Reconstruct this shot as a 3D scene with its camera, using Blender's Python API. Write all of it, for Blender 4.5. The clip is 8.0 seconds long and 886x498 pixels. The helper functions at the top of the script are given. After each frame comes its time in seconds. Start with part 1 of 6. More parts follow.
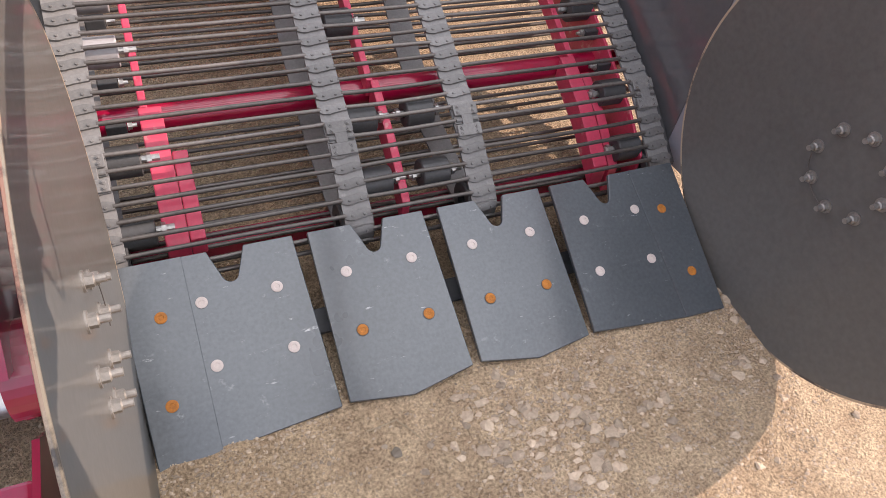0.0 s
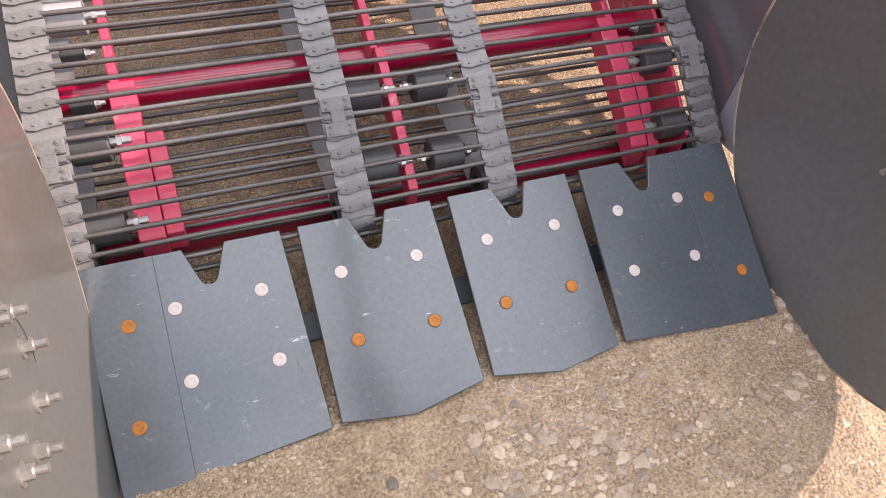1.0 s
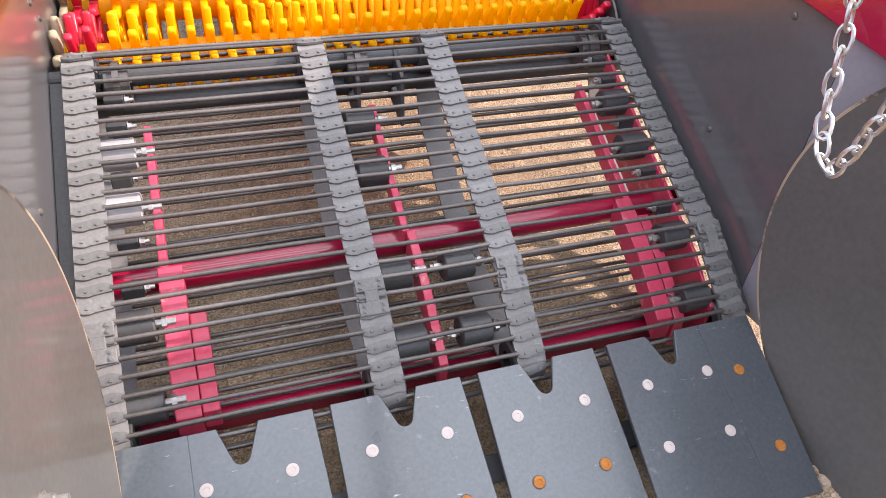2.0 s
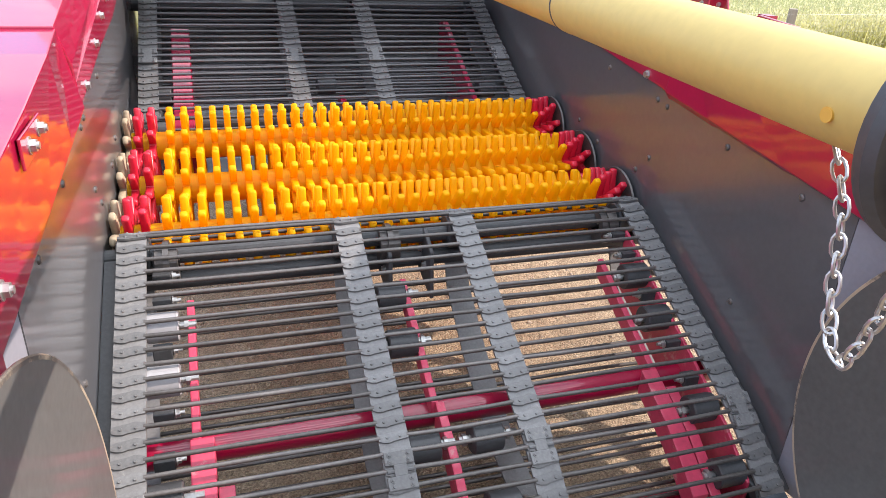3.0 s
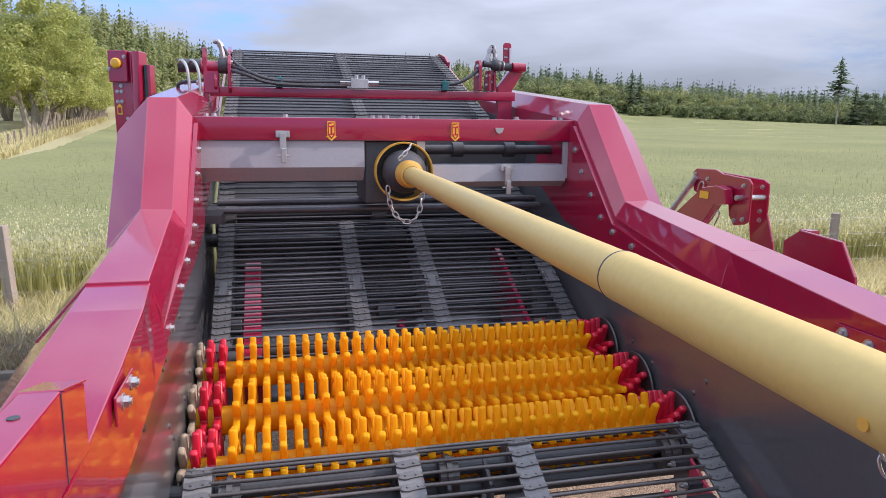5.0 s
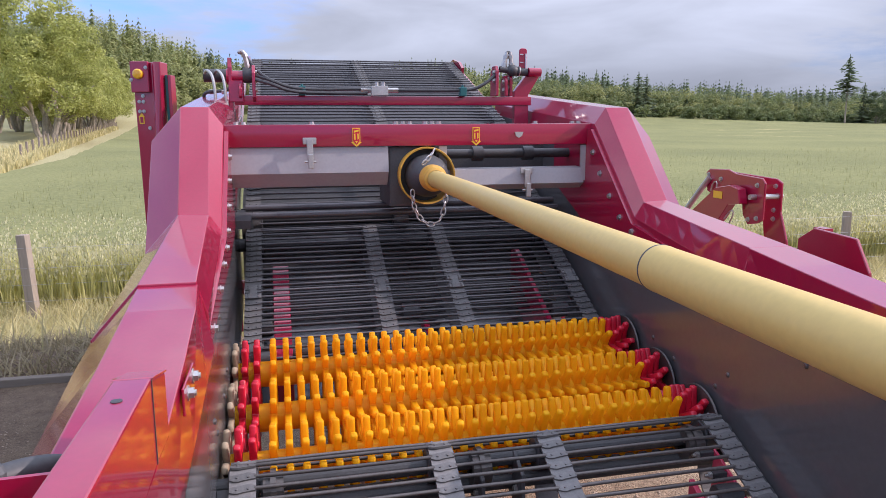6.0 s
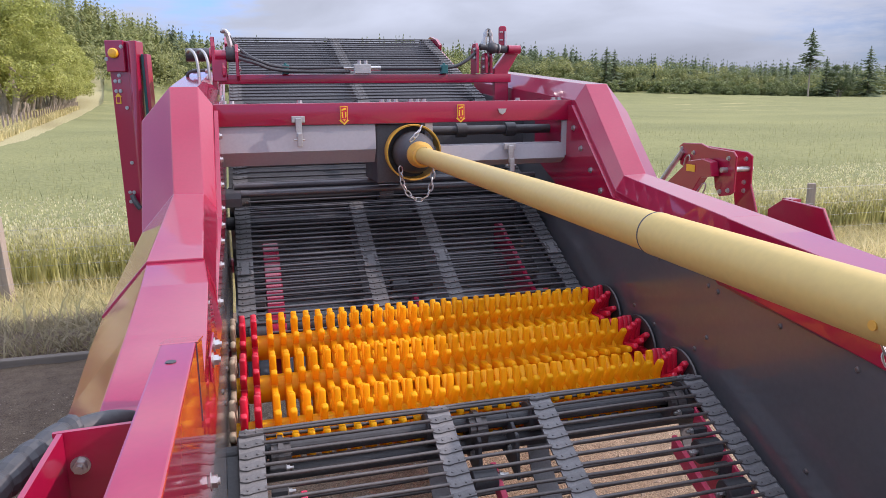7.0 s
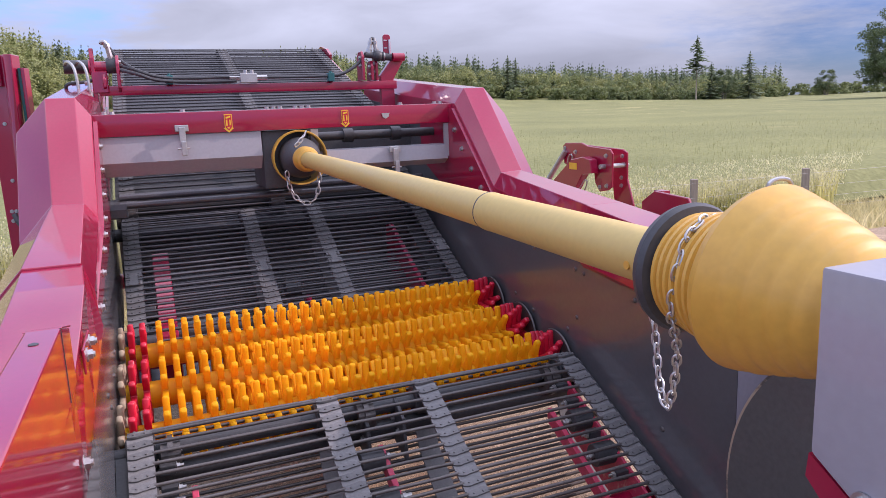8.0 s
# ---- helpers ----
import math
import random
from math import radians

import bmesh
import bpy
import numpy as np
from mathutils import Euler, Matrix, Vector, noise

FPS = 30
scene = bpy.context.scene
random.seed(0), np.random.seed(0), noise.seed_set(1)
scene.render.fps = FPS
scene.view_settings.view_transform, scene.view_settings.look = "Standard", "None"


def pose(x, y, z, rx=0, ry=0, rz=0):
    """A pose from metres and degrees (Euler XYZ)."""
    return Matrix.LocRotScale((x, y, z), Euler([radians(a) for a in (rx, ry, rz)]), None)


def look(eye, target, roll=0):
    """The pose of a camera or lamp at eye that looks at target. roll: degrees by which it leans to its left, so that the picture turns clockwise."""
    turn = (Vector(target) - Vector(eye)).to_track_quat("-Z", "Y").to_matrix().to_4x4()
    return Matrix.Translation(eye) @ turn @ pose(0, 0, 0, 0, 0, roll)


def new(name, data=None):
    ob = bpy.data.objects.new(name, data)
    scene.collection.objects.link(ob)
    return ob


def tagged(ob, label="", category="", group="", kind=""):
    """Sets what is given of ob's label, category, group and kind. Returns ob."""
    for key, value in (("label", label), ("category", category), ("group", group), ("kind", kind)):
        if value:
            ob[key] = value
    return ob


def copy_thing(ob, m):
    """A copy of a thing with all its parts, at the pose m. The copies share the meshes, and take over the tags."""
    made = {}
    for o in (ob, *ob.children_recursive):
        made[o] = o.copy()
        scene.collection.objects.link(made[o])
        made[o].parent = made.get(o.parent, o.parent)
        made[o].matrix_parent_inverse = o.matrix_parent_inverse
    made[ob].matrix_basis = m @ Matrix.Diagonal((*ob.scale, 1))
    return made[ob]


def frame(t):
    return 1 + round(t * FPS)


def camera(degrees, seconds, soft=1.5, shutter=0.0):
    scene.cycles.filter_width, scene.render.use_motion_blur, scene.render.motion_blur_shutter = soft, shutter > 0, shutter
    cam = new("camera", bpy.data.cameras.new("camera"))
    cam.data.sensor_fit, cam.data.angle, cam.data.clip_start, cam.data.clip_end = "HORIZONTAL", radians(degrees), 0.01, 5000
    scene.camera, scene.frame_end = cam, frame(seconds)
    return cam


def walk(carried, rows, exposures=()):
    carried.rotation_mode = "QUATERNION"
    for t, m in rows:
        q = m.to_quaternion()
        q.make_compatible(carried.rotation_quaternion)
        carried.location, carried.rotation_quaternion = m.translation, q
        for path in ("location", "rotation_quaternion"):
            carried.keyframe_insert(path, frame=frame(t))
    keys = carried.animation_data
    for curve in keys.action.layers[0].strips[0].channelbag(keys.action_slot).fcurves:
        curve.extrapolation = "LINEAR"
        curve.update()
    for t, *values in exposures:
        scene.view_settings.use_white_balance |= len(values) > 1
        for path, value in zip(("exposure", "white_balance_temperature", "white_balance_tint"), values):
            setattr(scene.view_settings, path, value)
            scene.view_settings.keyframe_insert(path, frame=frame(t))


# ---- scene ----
cam = camera(63.7, 8.0, soft=0.72)
PATH = [
    (0, (-0.591, -1.006, 1.377), (0.103, 0.17, -0.085), 11.2),
    (0.5, (-0.48, -0.869, 1.306), (0.147, 0.219, -0.251), 12.6),
    (1, (-0.441, -0.83, 1.292), (0.123, 0.28, -0.273), 9.2),
    (1.5, (-0.442, -0.829, 1.323), (0.117, 0.453, -0.107), 6.1),
    (1.7, (-0.445, -0.829, 1.333), (0.12, 0.522, -0.03), 5.5),
    (2.8, (-0.475, -0.861, 1.379), (0.1, 0.804, 0.433), 3.5),
    (3, (-0.479, -0.862, 1.391), (0.087, 0.844, 0.515), 3.1),
    (3.5, (-0.481, -0.85, 1.419), (0.064, 0.939, 0.711), 2.3),
    (4, (-0.491, -0.852, 1.448), (0.033, 0.996, 0.891), 1.6),
    (4.5, (-0.501, -0.872, 1.475), (-0.008, 1.018, 1.045), 1.1),
    (4.7, (-0.502, -0.883, 1.483), (-0.023, 1.02, 1.094), 0.9),
    (5.8, (-0.562, -0.947, 1.495), (-0.135, 0.98, 1.174), -0.1),
    (6, (-0.588, -0.965, 1.493), (-0.152, 0.957, 1.157), -0.3),
    (6.5, (-0.657, -1.035, 1.498), (-0.181, 0.871, 1.123), -0.7),
    (7, (-0.679, -1.035, 1.497), (-0.168, 0.857, 1.098), -0.8),
    (7.5, (-0.654, -0.979, 1.464), (-0.073, 0.894, 1.067), -1.3),
    (8, (-0.62, -1.195, 1.468), (0.123, 0.623, 1.09), -2.2),
]
EXPOSURES = [(0.0, 1.52, 7450, 27), (0.5, 1.80, 7450, 28), (1.0, 1.84, 7350, 28), (1.7, 1.93, 7150, 27), (2.8, 1.77, 6800, 21), (3.0, 1.70, 6700, 20), (3.5, 1.34, 6200, 23),
             (4.0, 1.11, 6100, 25), (4.5, 0.91, 6050, 24), (4.8, 0.88, 6150, 26), (6.0, 0.83, 6250, 31), (7.5, 0.93, 6350, 30), (8.0, 0.87, 6250, 38)]
walk(cam, [(t, look(eye, target, roll)) for t, eye, target, roll in PATH], EXPOSURES)

# ---- sky and sun ----
TO_SUN = Vector((1.65, -0.30, 1.0)).normalized()
world = bpy.data.worlds.new("sky")
scene.world = world
world.use_nodes = True
wn, wl = world.node_tree.nodes, world.node_tree.links
wn.clear()
w_out, w_bg = wn.new("ShaderNodeOutputWorld"), wn.new("ShaderNodeBackground")
w_sky = wn.new("ShaderNodeTexSky")
w_sky.sky_type, w_sky.sun_disc = "NISHITA", False
w_sky.sun_elevation = math.asin(TO_SUN.z)
w_sky.sun_rotation = math.atan2(TO_SUN.x, TO_SUN.y)
w_sky.dust_density, w_sky.ozone_density = 0.6, 2.5
w_co = wn.new("ShaderNodeTexCoord")
w_map = wn.new("ShaderNodeMapping")
w_map.inputs["Scale"].default_value = (1.0, 1.0, 4.5)
w_map.inputs["Location"].default_value = (1.3, 0.7, 0.2)
w_noise = wn.new("ShaderNodeTexNoise")
w_noise.inputs["Scale"].default_value, w_noise.inputs["Detail"].default_value = 2.1, 8
w_noise.inputs["Roughness"].default_value = 0.62
w_ramp = wn.new("ShaderNodeValToRGB")
w_ramp.color_ramp.elements[0].position, w_ramp.color_ramp.elements[1].position = 0.35, 0.60
w_ramp.color_ramp.interpolation = "EASE"
w_mix = wn.new("ShaderNodeMix")
w_mix.data_type = "RGBA"
# broad cloud bank over the wood with clear sky to both sides, dimmer at the horizon than overhead
w_sep, w_el = wn.new("ShaderNodeSeparateXYZ"), wn.new("ShaderNodeMapRange")
w_el.inputs["To Min"].default_value, w_el.inputs["To Max"].default_value = 0.68, 3.8
w_off, w_abs, w_bank, w_sum = wn.new("ShaderNodeMath"), wn.new("ShaderNodeMath"), wn.new("ShaderNodeMapRange"), wn.new("ShaderNodeMath")
w_off.operation, w_abs.operation, w_sum.operation = "SUBTRACT", "ABSOLUTE", "ADD"
w_off.inputs[1].default_value = 0.38
w_bank.inputs["From Min"].default_value, w_bank.inputs["From Max"].default_value = 0.18, 0.44
w_bank.inputs["To Min"].default_value, w_bank.inputs["To Max"].default_value = 0.13, -0.015
w_cloud = wn.new("ShaderNodeVectorMath")
w_cloud.operation = "SCALE"
w_cloud.inputs[0].default_value = (1.90, 2.26, 2.46)
w_blue = wn.new("ShaderNodeMix")
w_blue.data_type, w_blue.blend_type = "RGBA", "MULTIPLY"
w_low = wn.new("ShaderNodeMapRange")
w_low.inputs["From Min"].default_value, w_low.inputs["From Max"].default_value = 0.10, 0.35
w_low.inputs["To Min"].default_value, w_low.inputs["To Max"].default_value = 1.0, 0.25
w_clear, w_deep = wn.new("ShaderNodeMapRange"), wn.new("ShaderNodeVectorMath")
w_clear.inputs["From Min"].default_value, w_clear.inputs["From Max"].default_value = 0.35, 0.72
w_clear.inputs["To Min"].default_value, w_clear.inputs["To Max"].default_value = 1.0, 0.30
w_deep.operation = "SCALE"
w_deep.inputs[0].default_value = (0.38, 0.58, 0.92)
w_curl, w_shade, w_lit = wn.new("ShaderNodeTexNoise"), wn.new("ShaderNodeMapRange"), wn.new("ShaderNodeMath")
w_curl.inputs["Scale"].default_value, w_curl.inputs["Detail"].default_value, w_curl.inputs["Distortion"].default_value = 3.4, 7, 0.5
w_shade.inputs["From Min"].default_value, w_shade.inputs["From Max"].default_value = 0.32, 0.68
w_shade.inputs["To Min"].default_value, w_shade.inputs["To Max"].default_value = 0.80, 1.16
w_lit.operation = "MULTIPLY"
wl.new(w_sep.outputs["X"], w_clear.inputs["Value"])
wl.new(w_clear.outputs["Result"], w_deep.inputs["Scale"])
wl.new(w_deep.outputs["Vector"], w_blue.inputs["B"])
wl.new(w_map.outputs["Vector"], w_curl.inputs["Vector"])
wl.new(w_curl.outputs["Fac"], w_shade.inputs["Value"])
wl.new(w_shade.outputs["Result"], w_lit.inputs[0])
wl.new(w_el.outputs["Result"], w_lit.inputs[1])
wl.new(w_co.outputs["Generated"], w_sep.inputs["Vector"])
wl.new(w_sep.outputs["Z"], w_el.inputs["Value"])
wl.new(w_sep.outputs["Z"], w_low.inputs["Value"])
wl.new(w_low.outputs["Result"], w_blue.inputs["Factor"])
wl.new(w_sep.outputs["X"], w_off.inputs[0])
wl.new(w_off.outputs[0], w_abs.inputs[0])
wl.new(w_abs.outputs[0], w_bank.inputs["Value"])
wl.new(w_lit.outputs[0], w_cloud.inputs["Scale"])
wl.new(w_cloud.outputs["Vector"], w_mix.inputs["B"])
wl.new(w_co.outputs["Generated"], w_map.inputs["Vector"])
wl.new(w_map.outputs["Vector"], w_noise.inputs["Vector"])
wl.new(w_noise.outputs["Fac"], w_sum.inputs[0])
wl.new(w_bank.outputs["Result"], w_sum.inputs[1])
wl.new(w_sum.outputs[0], w_ramp.inputs["Fac"])
wl.new(w_ramp.outputs["Color"], w_mix.inputs["Factor"])
wl.new(w_sky.outputs["Color"], w_blue.inputs["A"])
wl.new(w_blue.outputs["Result"], w_mix.inputs["A"])
wl.new(w_mix.outputs["Result"], w_bg.inputs["Color"])
w_bg.inputs["Strength"].default_value = 0.15
wl.new(w_bg.outputs["Background"], w_out.inputs["Surface"])
sun = new("sun", bpy.data.lights.new("sun", "SUN"))
sun.data.energy, sun.data.angle, sun.data.color = 2.1, radians(0.6), (1.0, 0.93, 0.82)
sun.matrix_world = look(TO_SUN * 50, (0, 0, 0))


# ---- materials ----
def material(name, base, rough=0.5, metal=0.0, vary=0.2, coarse=2.0, fine=60.0, bump=0.0, coat=0.0, tint=None, wear=None, scuff=None, rand=0.0, spec=0.5, coat_ior=1.5, stretch=(1, 1, 1), through_light=0.0, coat_rough=0.06):
    """Base colour with two scales of variation, grain relief, optional wear colour (colour, amount)."""
    m = bpy.data.materials.new(name)
    m.use_nodes = True
    n, l = m.node_tree.nodes, m.node_tree.links
    p = n["Principled BSDF"]
    p.inputs["Roughness"].default_value, p.inputs["Metallic"].default_value = rough, metal
    p.inputs["Coat Weight"].default_value, p.inputs["Coat Roughness"].default_value = coat, coat_rough
    p.inputs["Specular IOR Level"].default_value = spec
    p.inputs["Coat IOR"].default_value = coat_ior
    co, mp = n.new("ShaderNodeTexCoord"), n.new("ShaderNodeMapping")
    mp.inputs["Scale"].default_value = stretch
    l.new(co.outputs["Object"], mp.inputs["Vector"])
    a, b = n.new("ShaderNodeTexNoise"), n.new("ShaderNodeTexNoise")
    a.inputs["Scale"].default_value, a.inputs["Detail"].default_value = coarse, 4
    b.inputs["Scale"].default_value, b.inputs["Detail"].default_value = fine, 3
    for t in (a, b):
        l.new(mp.outputs["Vector"], t.inputs["Vector"])
    add = n.new("ShaderNodeMath")
    add.operation = "ADD"
    l.new(a.outputs["Fac"], add.inputs[0])
    l.new(b.outputs["Fac"], add.inputs[1])
    rng = n.new("ShaderNodeMapRange")
    rng.inputs["From Min"].default_value, rng.inputs["From Max"].default_value = 0.6, 1.4
    rng.inputs["To Min"].default_value, rng.inputs["To Max"].default_value = 0.0, 1.0
    l.new(add.outputs[0], rng.inputs["Value"])
    mix = n.new("ShaderNodeMix")
    mix.data_type = "RGBA"
    t2 = tint or tuple(c * (1 + vary) for c in base)
    mix.inputs["A"].default_value = (*[c * (1 - vary) for c in base], 1)
    mix.inputs["B"].default_value = (*[min(c, 0.95) for c in t2], 1)
    l.new(rng.outputs["Result"], mix.inputs["Factor"])
    col = mix.outputs["Result"]
    for wear in [x for x in (wear, scuff) if x]:
        w, wr, wm = n.new("ShaderNodeTexNoise"), n.new("ShaderNodeValToRGB"), n.new("ShaderNodeMix")
        w.inputs["Scale"].default_value, w.inputs["Detail"].default_value, w.inputs["Roughness"].default_value = wear[2], 8, 0.7
        wr.color_ramp.elements[0].position, wr.color_ramp.elements[1].position = wear[1], wear[1] + 0.08
        wm.data_type = "RGBA"
        wm.inputs["B"].default_value = (*wear[0], 1)
        if len(wear) > 3:
            ms = n.new("ShaderNodeMapping")
            ms.inputs["Scale"].default_value = wear[3]
            ms.inputs["Rotation"].default_value = (0, 0, 0.5)
            l.new(co.outputs["Object"], ms.inputs["Vector"])
            l.new(ms.outputs["Vector"], w.inputs["Vector"])
        else:
            l.new(mp.outputs["Vector"], w.inputs["Vector"])
        l.new(w.outputs["Fac"], wr.inputs["Fac"])
        l.new(wr.outputs["Color"], wm.inputs["Factor"])
        l.new(col, wm.inputs["A"])
        col = wm.outputs["Result"]
    if rand:
        oi, hs, mr = n.new("ShaderNodeObjectInfo"), n.new("ShaderNodeHueSaturation"), n.new("ShaderNodeMapRange")
        mr.inputs["To Min"].default_value, mr.inputs["To Max"].default_value = 1 - rand, 1 + rand
        l.new(oi.outputs["Random"], mr.inputs["Value"])
        l.new(mr.outputs["Result"], hs.inputs["Value"])
        l.new(col, hs.inputs["Color"])
        col = hs.outputs["Color"]
    l.new(col, p.inputs["Base Color"])
    rr = n.new("ShaderNodeMapRange")
    rr.inputs["To Min"].default_value, rr.inputs["To Max"].default_value = max(rough - 0.1, 0.02), min(rough + 0.12, 1)
    l.new(a.outputs["Fac"], rr.inputs["Value"])
    l.new(rr.outputs["Result"], p.inputs["Roughness"])
    if bump:
        bp = n.new("ShaderNodeBump")
        bp.inputs["Strength"].default_value, bp.inputs["Distance"].default_value = 0.6, bump
        l.new(b.outputs["Fac"], bp.inputs["Height"])
        l.new(bp.outputs["Normal"], p.inputs["Normal"])
    if through_light:
        tr, ad = n.new("ShaderNodeBsdfTranslucent"), n.new("ShaderNodeMixShader")
        l.new(col, tr.inputs["Color"])
        ad.inputs["Fac"].default_value = through_light
        l.new(p.outputs["BSDF"], ad.inputs[1])
        l.new(tr.outputs["BSDF"], ad.inputs[2])
        l.new(ad.outputs["Shader"], n["Material Output"].inputs["Surface"])
    return m


RED = material("red_paint", (0.335, 0.0042, 0.037), 0.32, 0, 0.10, 1.2, 90, 0.0, 0.90, coat_ior=1.60, spec=0.3)
RED_DUSTY = material("dusty_red_paint", (0.60, 0.045, 0.10), 0.5, 0, 0.15, 3, 80, 0.0005, 0.3, wear=((0.62, 0.24, 0.24), 0.60, 14))
BLACK = material("black_gloss_paint", (0.086, 0.086, 0.091), 0.36, 0, 0.12, 1.5, 60, 0.0, 0.9, coat_rough=0.14, coat_ior=1.85, wear=((0.105, 0.10, 0.098), 0.70, 9))
DISC = material("dark_disc_paint", (0.098, 0.096, 0.090), 0.40, 0, 0.2, 2, 70, 0.0001, 0.25, wear=((0.10, 0.09, 0.075), 0.66, 12))
SHARE = material("share_plate_paint", (0.072, 0.083, 0.092), 0.30, 0.25, 0.25, 4, 120, 0.0002, 0.55, wear=((0.15, 0.165, 0.175), 0.63, 26), scuff=((0.42, 0.43, 0.44), 0.645, 16, (1.0, 4.0, 1.0)), coat_rough=0.12)
ROD = material("web_rod_steel", (0.120, 0.108, 0.100), 0.40, 0.5, 0.25, 6, 140, 0.0003, wear=((0.16, 0.14, 0.12), 0.64, 30), rand=0.25)
# darker web steel for the rear webs; shade under the covers is coloured in
ROD_DARK = material("dark_web_rod_steel", (0.095, 0.092, 0.095), 0.36, 0.4, 0.25, 6, 140, 0.0003, wear=((0.20, 0.18, 0.16), 0.66, 30), rand=0.3)
PLATE_DARK = material("dark_belt_plate_steel", (0.112, 0.109, 0.106), 0.5, 0.2, 0.25, 9, 140, 0.0004, rand=0.2)
BELT = material("belt_rubber", (0.092, 0.089, 0.086), 0.55, 0, 0.3, 8, 150, 0.0006, wear=((0.13, 0.125, 0.115), 0.62, 18))
PLATE = material("belt_plate_steel", (0.15, 0.147, 0.143), 0.5, 0.2, 0.25, 9, 140, 0.0004, wear=((0.22, 0.20, 0.18), 0.62, 30), rand=0.2)
BELT_WORN = material("scuffed_belt_rubber", (0.18, 0.175, 0.17), 0.5, 0, 0.2, 8, 150, 0.0003, wear=((0.27, 0.26, 0.245), 0.60, 18))
ZINC = material("zinc_plated_steel", (0.50, 0.49, 0.47), 0.38, 0.85, 0.15, 20, 160, 0.0002)
ZINC_DULL = material("dusty_zinc_steel", (0.30, 0.285, 0.265), 0.45, 0.7, 0.25, 20, 160, 0.0003)
BRIGHT = material("bright_bolt_head", (0.50, 0.43, 0.40), 0.55, 0.15, 0.12, 60, 300, 0.0002)
EDGE = material("worn_steel_edge", (0.10, 0.09, 0.08), 0.45, 0.3, 0.3, 10, 120, 0.0003, wear=((0.45, 0.36, 0.26), 0.45, 5))
RUST = material("rusty_bolt_head", (0.40, 0.14, 0.022), 0.7, 0.1, 0.35, 60, 260, 0.0006)
STAR_Y = material("orange_rubber", (1.0, 0.54, 0.0015), 0.45, 0, 0.04, 8, 120, 0.0002, 0.0, rand=0.04, spec=0.3, through_light=0.5)
STAR_R = material("red_rubber", (0.58, 0.012, 0.035), 0.4, 0, 0.12, 8, 120, 0.0003, 0.1, rand=0.08)
TAN = material("dusty_tan_rubber", (0.34, 0.265, 0.175), 0.7, 0, 0.2, 12, 120, 0.0004)
YELLOW = material("faded_yellow_plastic", (0.575, 0.41, 0.118), 0.5, 0, 0.08, 3, 90, 0.0002, 0.1, wear=((0.62, 0.47, 0.2), 0.66, 9))
YELLOW_D = material("deep_yellow_plastic", (0.66, 0.36, 0.05), 0.45, 0, 0.1, 4, 90, 0.0002, 0.15)
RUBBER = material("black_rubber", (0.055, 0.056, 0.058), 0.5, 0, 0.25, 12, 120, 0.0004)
GREY = material("grey_paint", (0.36, 0.35, 0.36), 0.45, 0, 0.08, 2, 90, 0.0, 0.2)
# paler grey that holds the front plates' sky reflection
LILAC_D = material("sky_sheen_plate", (0.24, 0.24, 0.27), 0.4, 0, 0.08, 2, 90, 0.0, 0.5)
BOX_GREY = material("grey_box_paint", (0.34, 0.33, 0.355), 0.4, 0, 0.06, 2, 90, 0.0, 0.4)
LILAC = material("pale_grey_cover_paint", (0.46, 0.45, 0.5), 0.4, 0, 0.05, 2, 90, 0.0, 0.4)
LABEL_Y = material("yellow_label", (0.85, 0.5, 0.03), 0.4, 0, 0.05)
TEAL = material("teal_clamp_plastic", (0.012, 0.12, 0.12), 0.4, 0, 0.1)
AMBER = material("amber_lens", (0.85, 0.42, 0.01), 0.2, 0, 0.05, coat=0.6)
WOOD = material("weathered_post_wood", (0.30, 0.245, 0.19), 0.8, 0, 0.3, 6, 40, 0.002, stretch=(1, 1, 0.12))
WIRE = material("fence_wire_steel", (0.45, 0.45, 0.44), 0.4, 0.8, 0.1)
OLD_WOOD = material("rotting_plank_wood", (0.17, 0.14, 0.11), 0.9, 0, 0.3, 6, 40, 0.002, stretch=(0.12, 1, 1))
BARK = material("bark", (0.30, 0.26, 0.20), 0.9, 0, 0.35, 2, 14, 0.02)


# ---- mesh tools ----
def part(name, bm, mat, parent=None, label="", smooth=False, at=None):
    """Links a bmesh as one mesh object under a thing or a part."""
    bmesh.ops.recalc_face_normals(bm, faces=bm.faces)
    me = bpy.data.meshes.new(name)
    bm.to_mesh(me)
    bm.free()
    me.materials.append(mat)
    if smooth:
        me.shade_smooth()
        me.set_sharp_from_angle(angle=radians(35))
    ob = new(name, me)
    if parent is not None:
        ob.parent = parent
        ob.matrix_parent_inverse = base_of(parent).inverted()
    if at is not None:
        ob.matrix_basis = at
    if label:
        ob["label"] = label
    return ob


def base_of(ob):
    """The world pose of an object, worked out from its own and its parents' places."""
    return ob.matrix_basis.copy() if ob.parent is None else base_of(ob.parent) @ ob.matrix_parent_inverse @ ob.matrix_basis


def shared(name, me, parent, m):
    """Another object on a mesh that is already there, at the world pose m."""
    ob = new(name, me)
    ob.parent = parent
    ob.matrix_parent_inverse = base_of(parent).inverted()
    ob.matrix_basis = m
    return ob


def thing(name, at, label, category, group="", kind=""):
    ob = new(name)
    ob.empty_display_size = 0.05
    ob.matrix_basis = Matrix.Translation(at)
    return tagged(ob, label, category, group, kind)


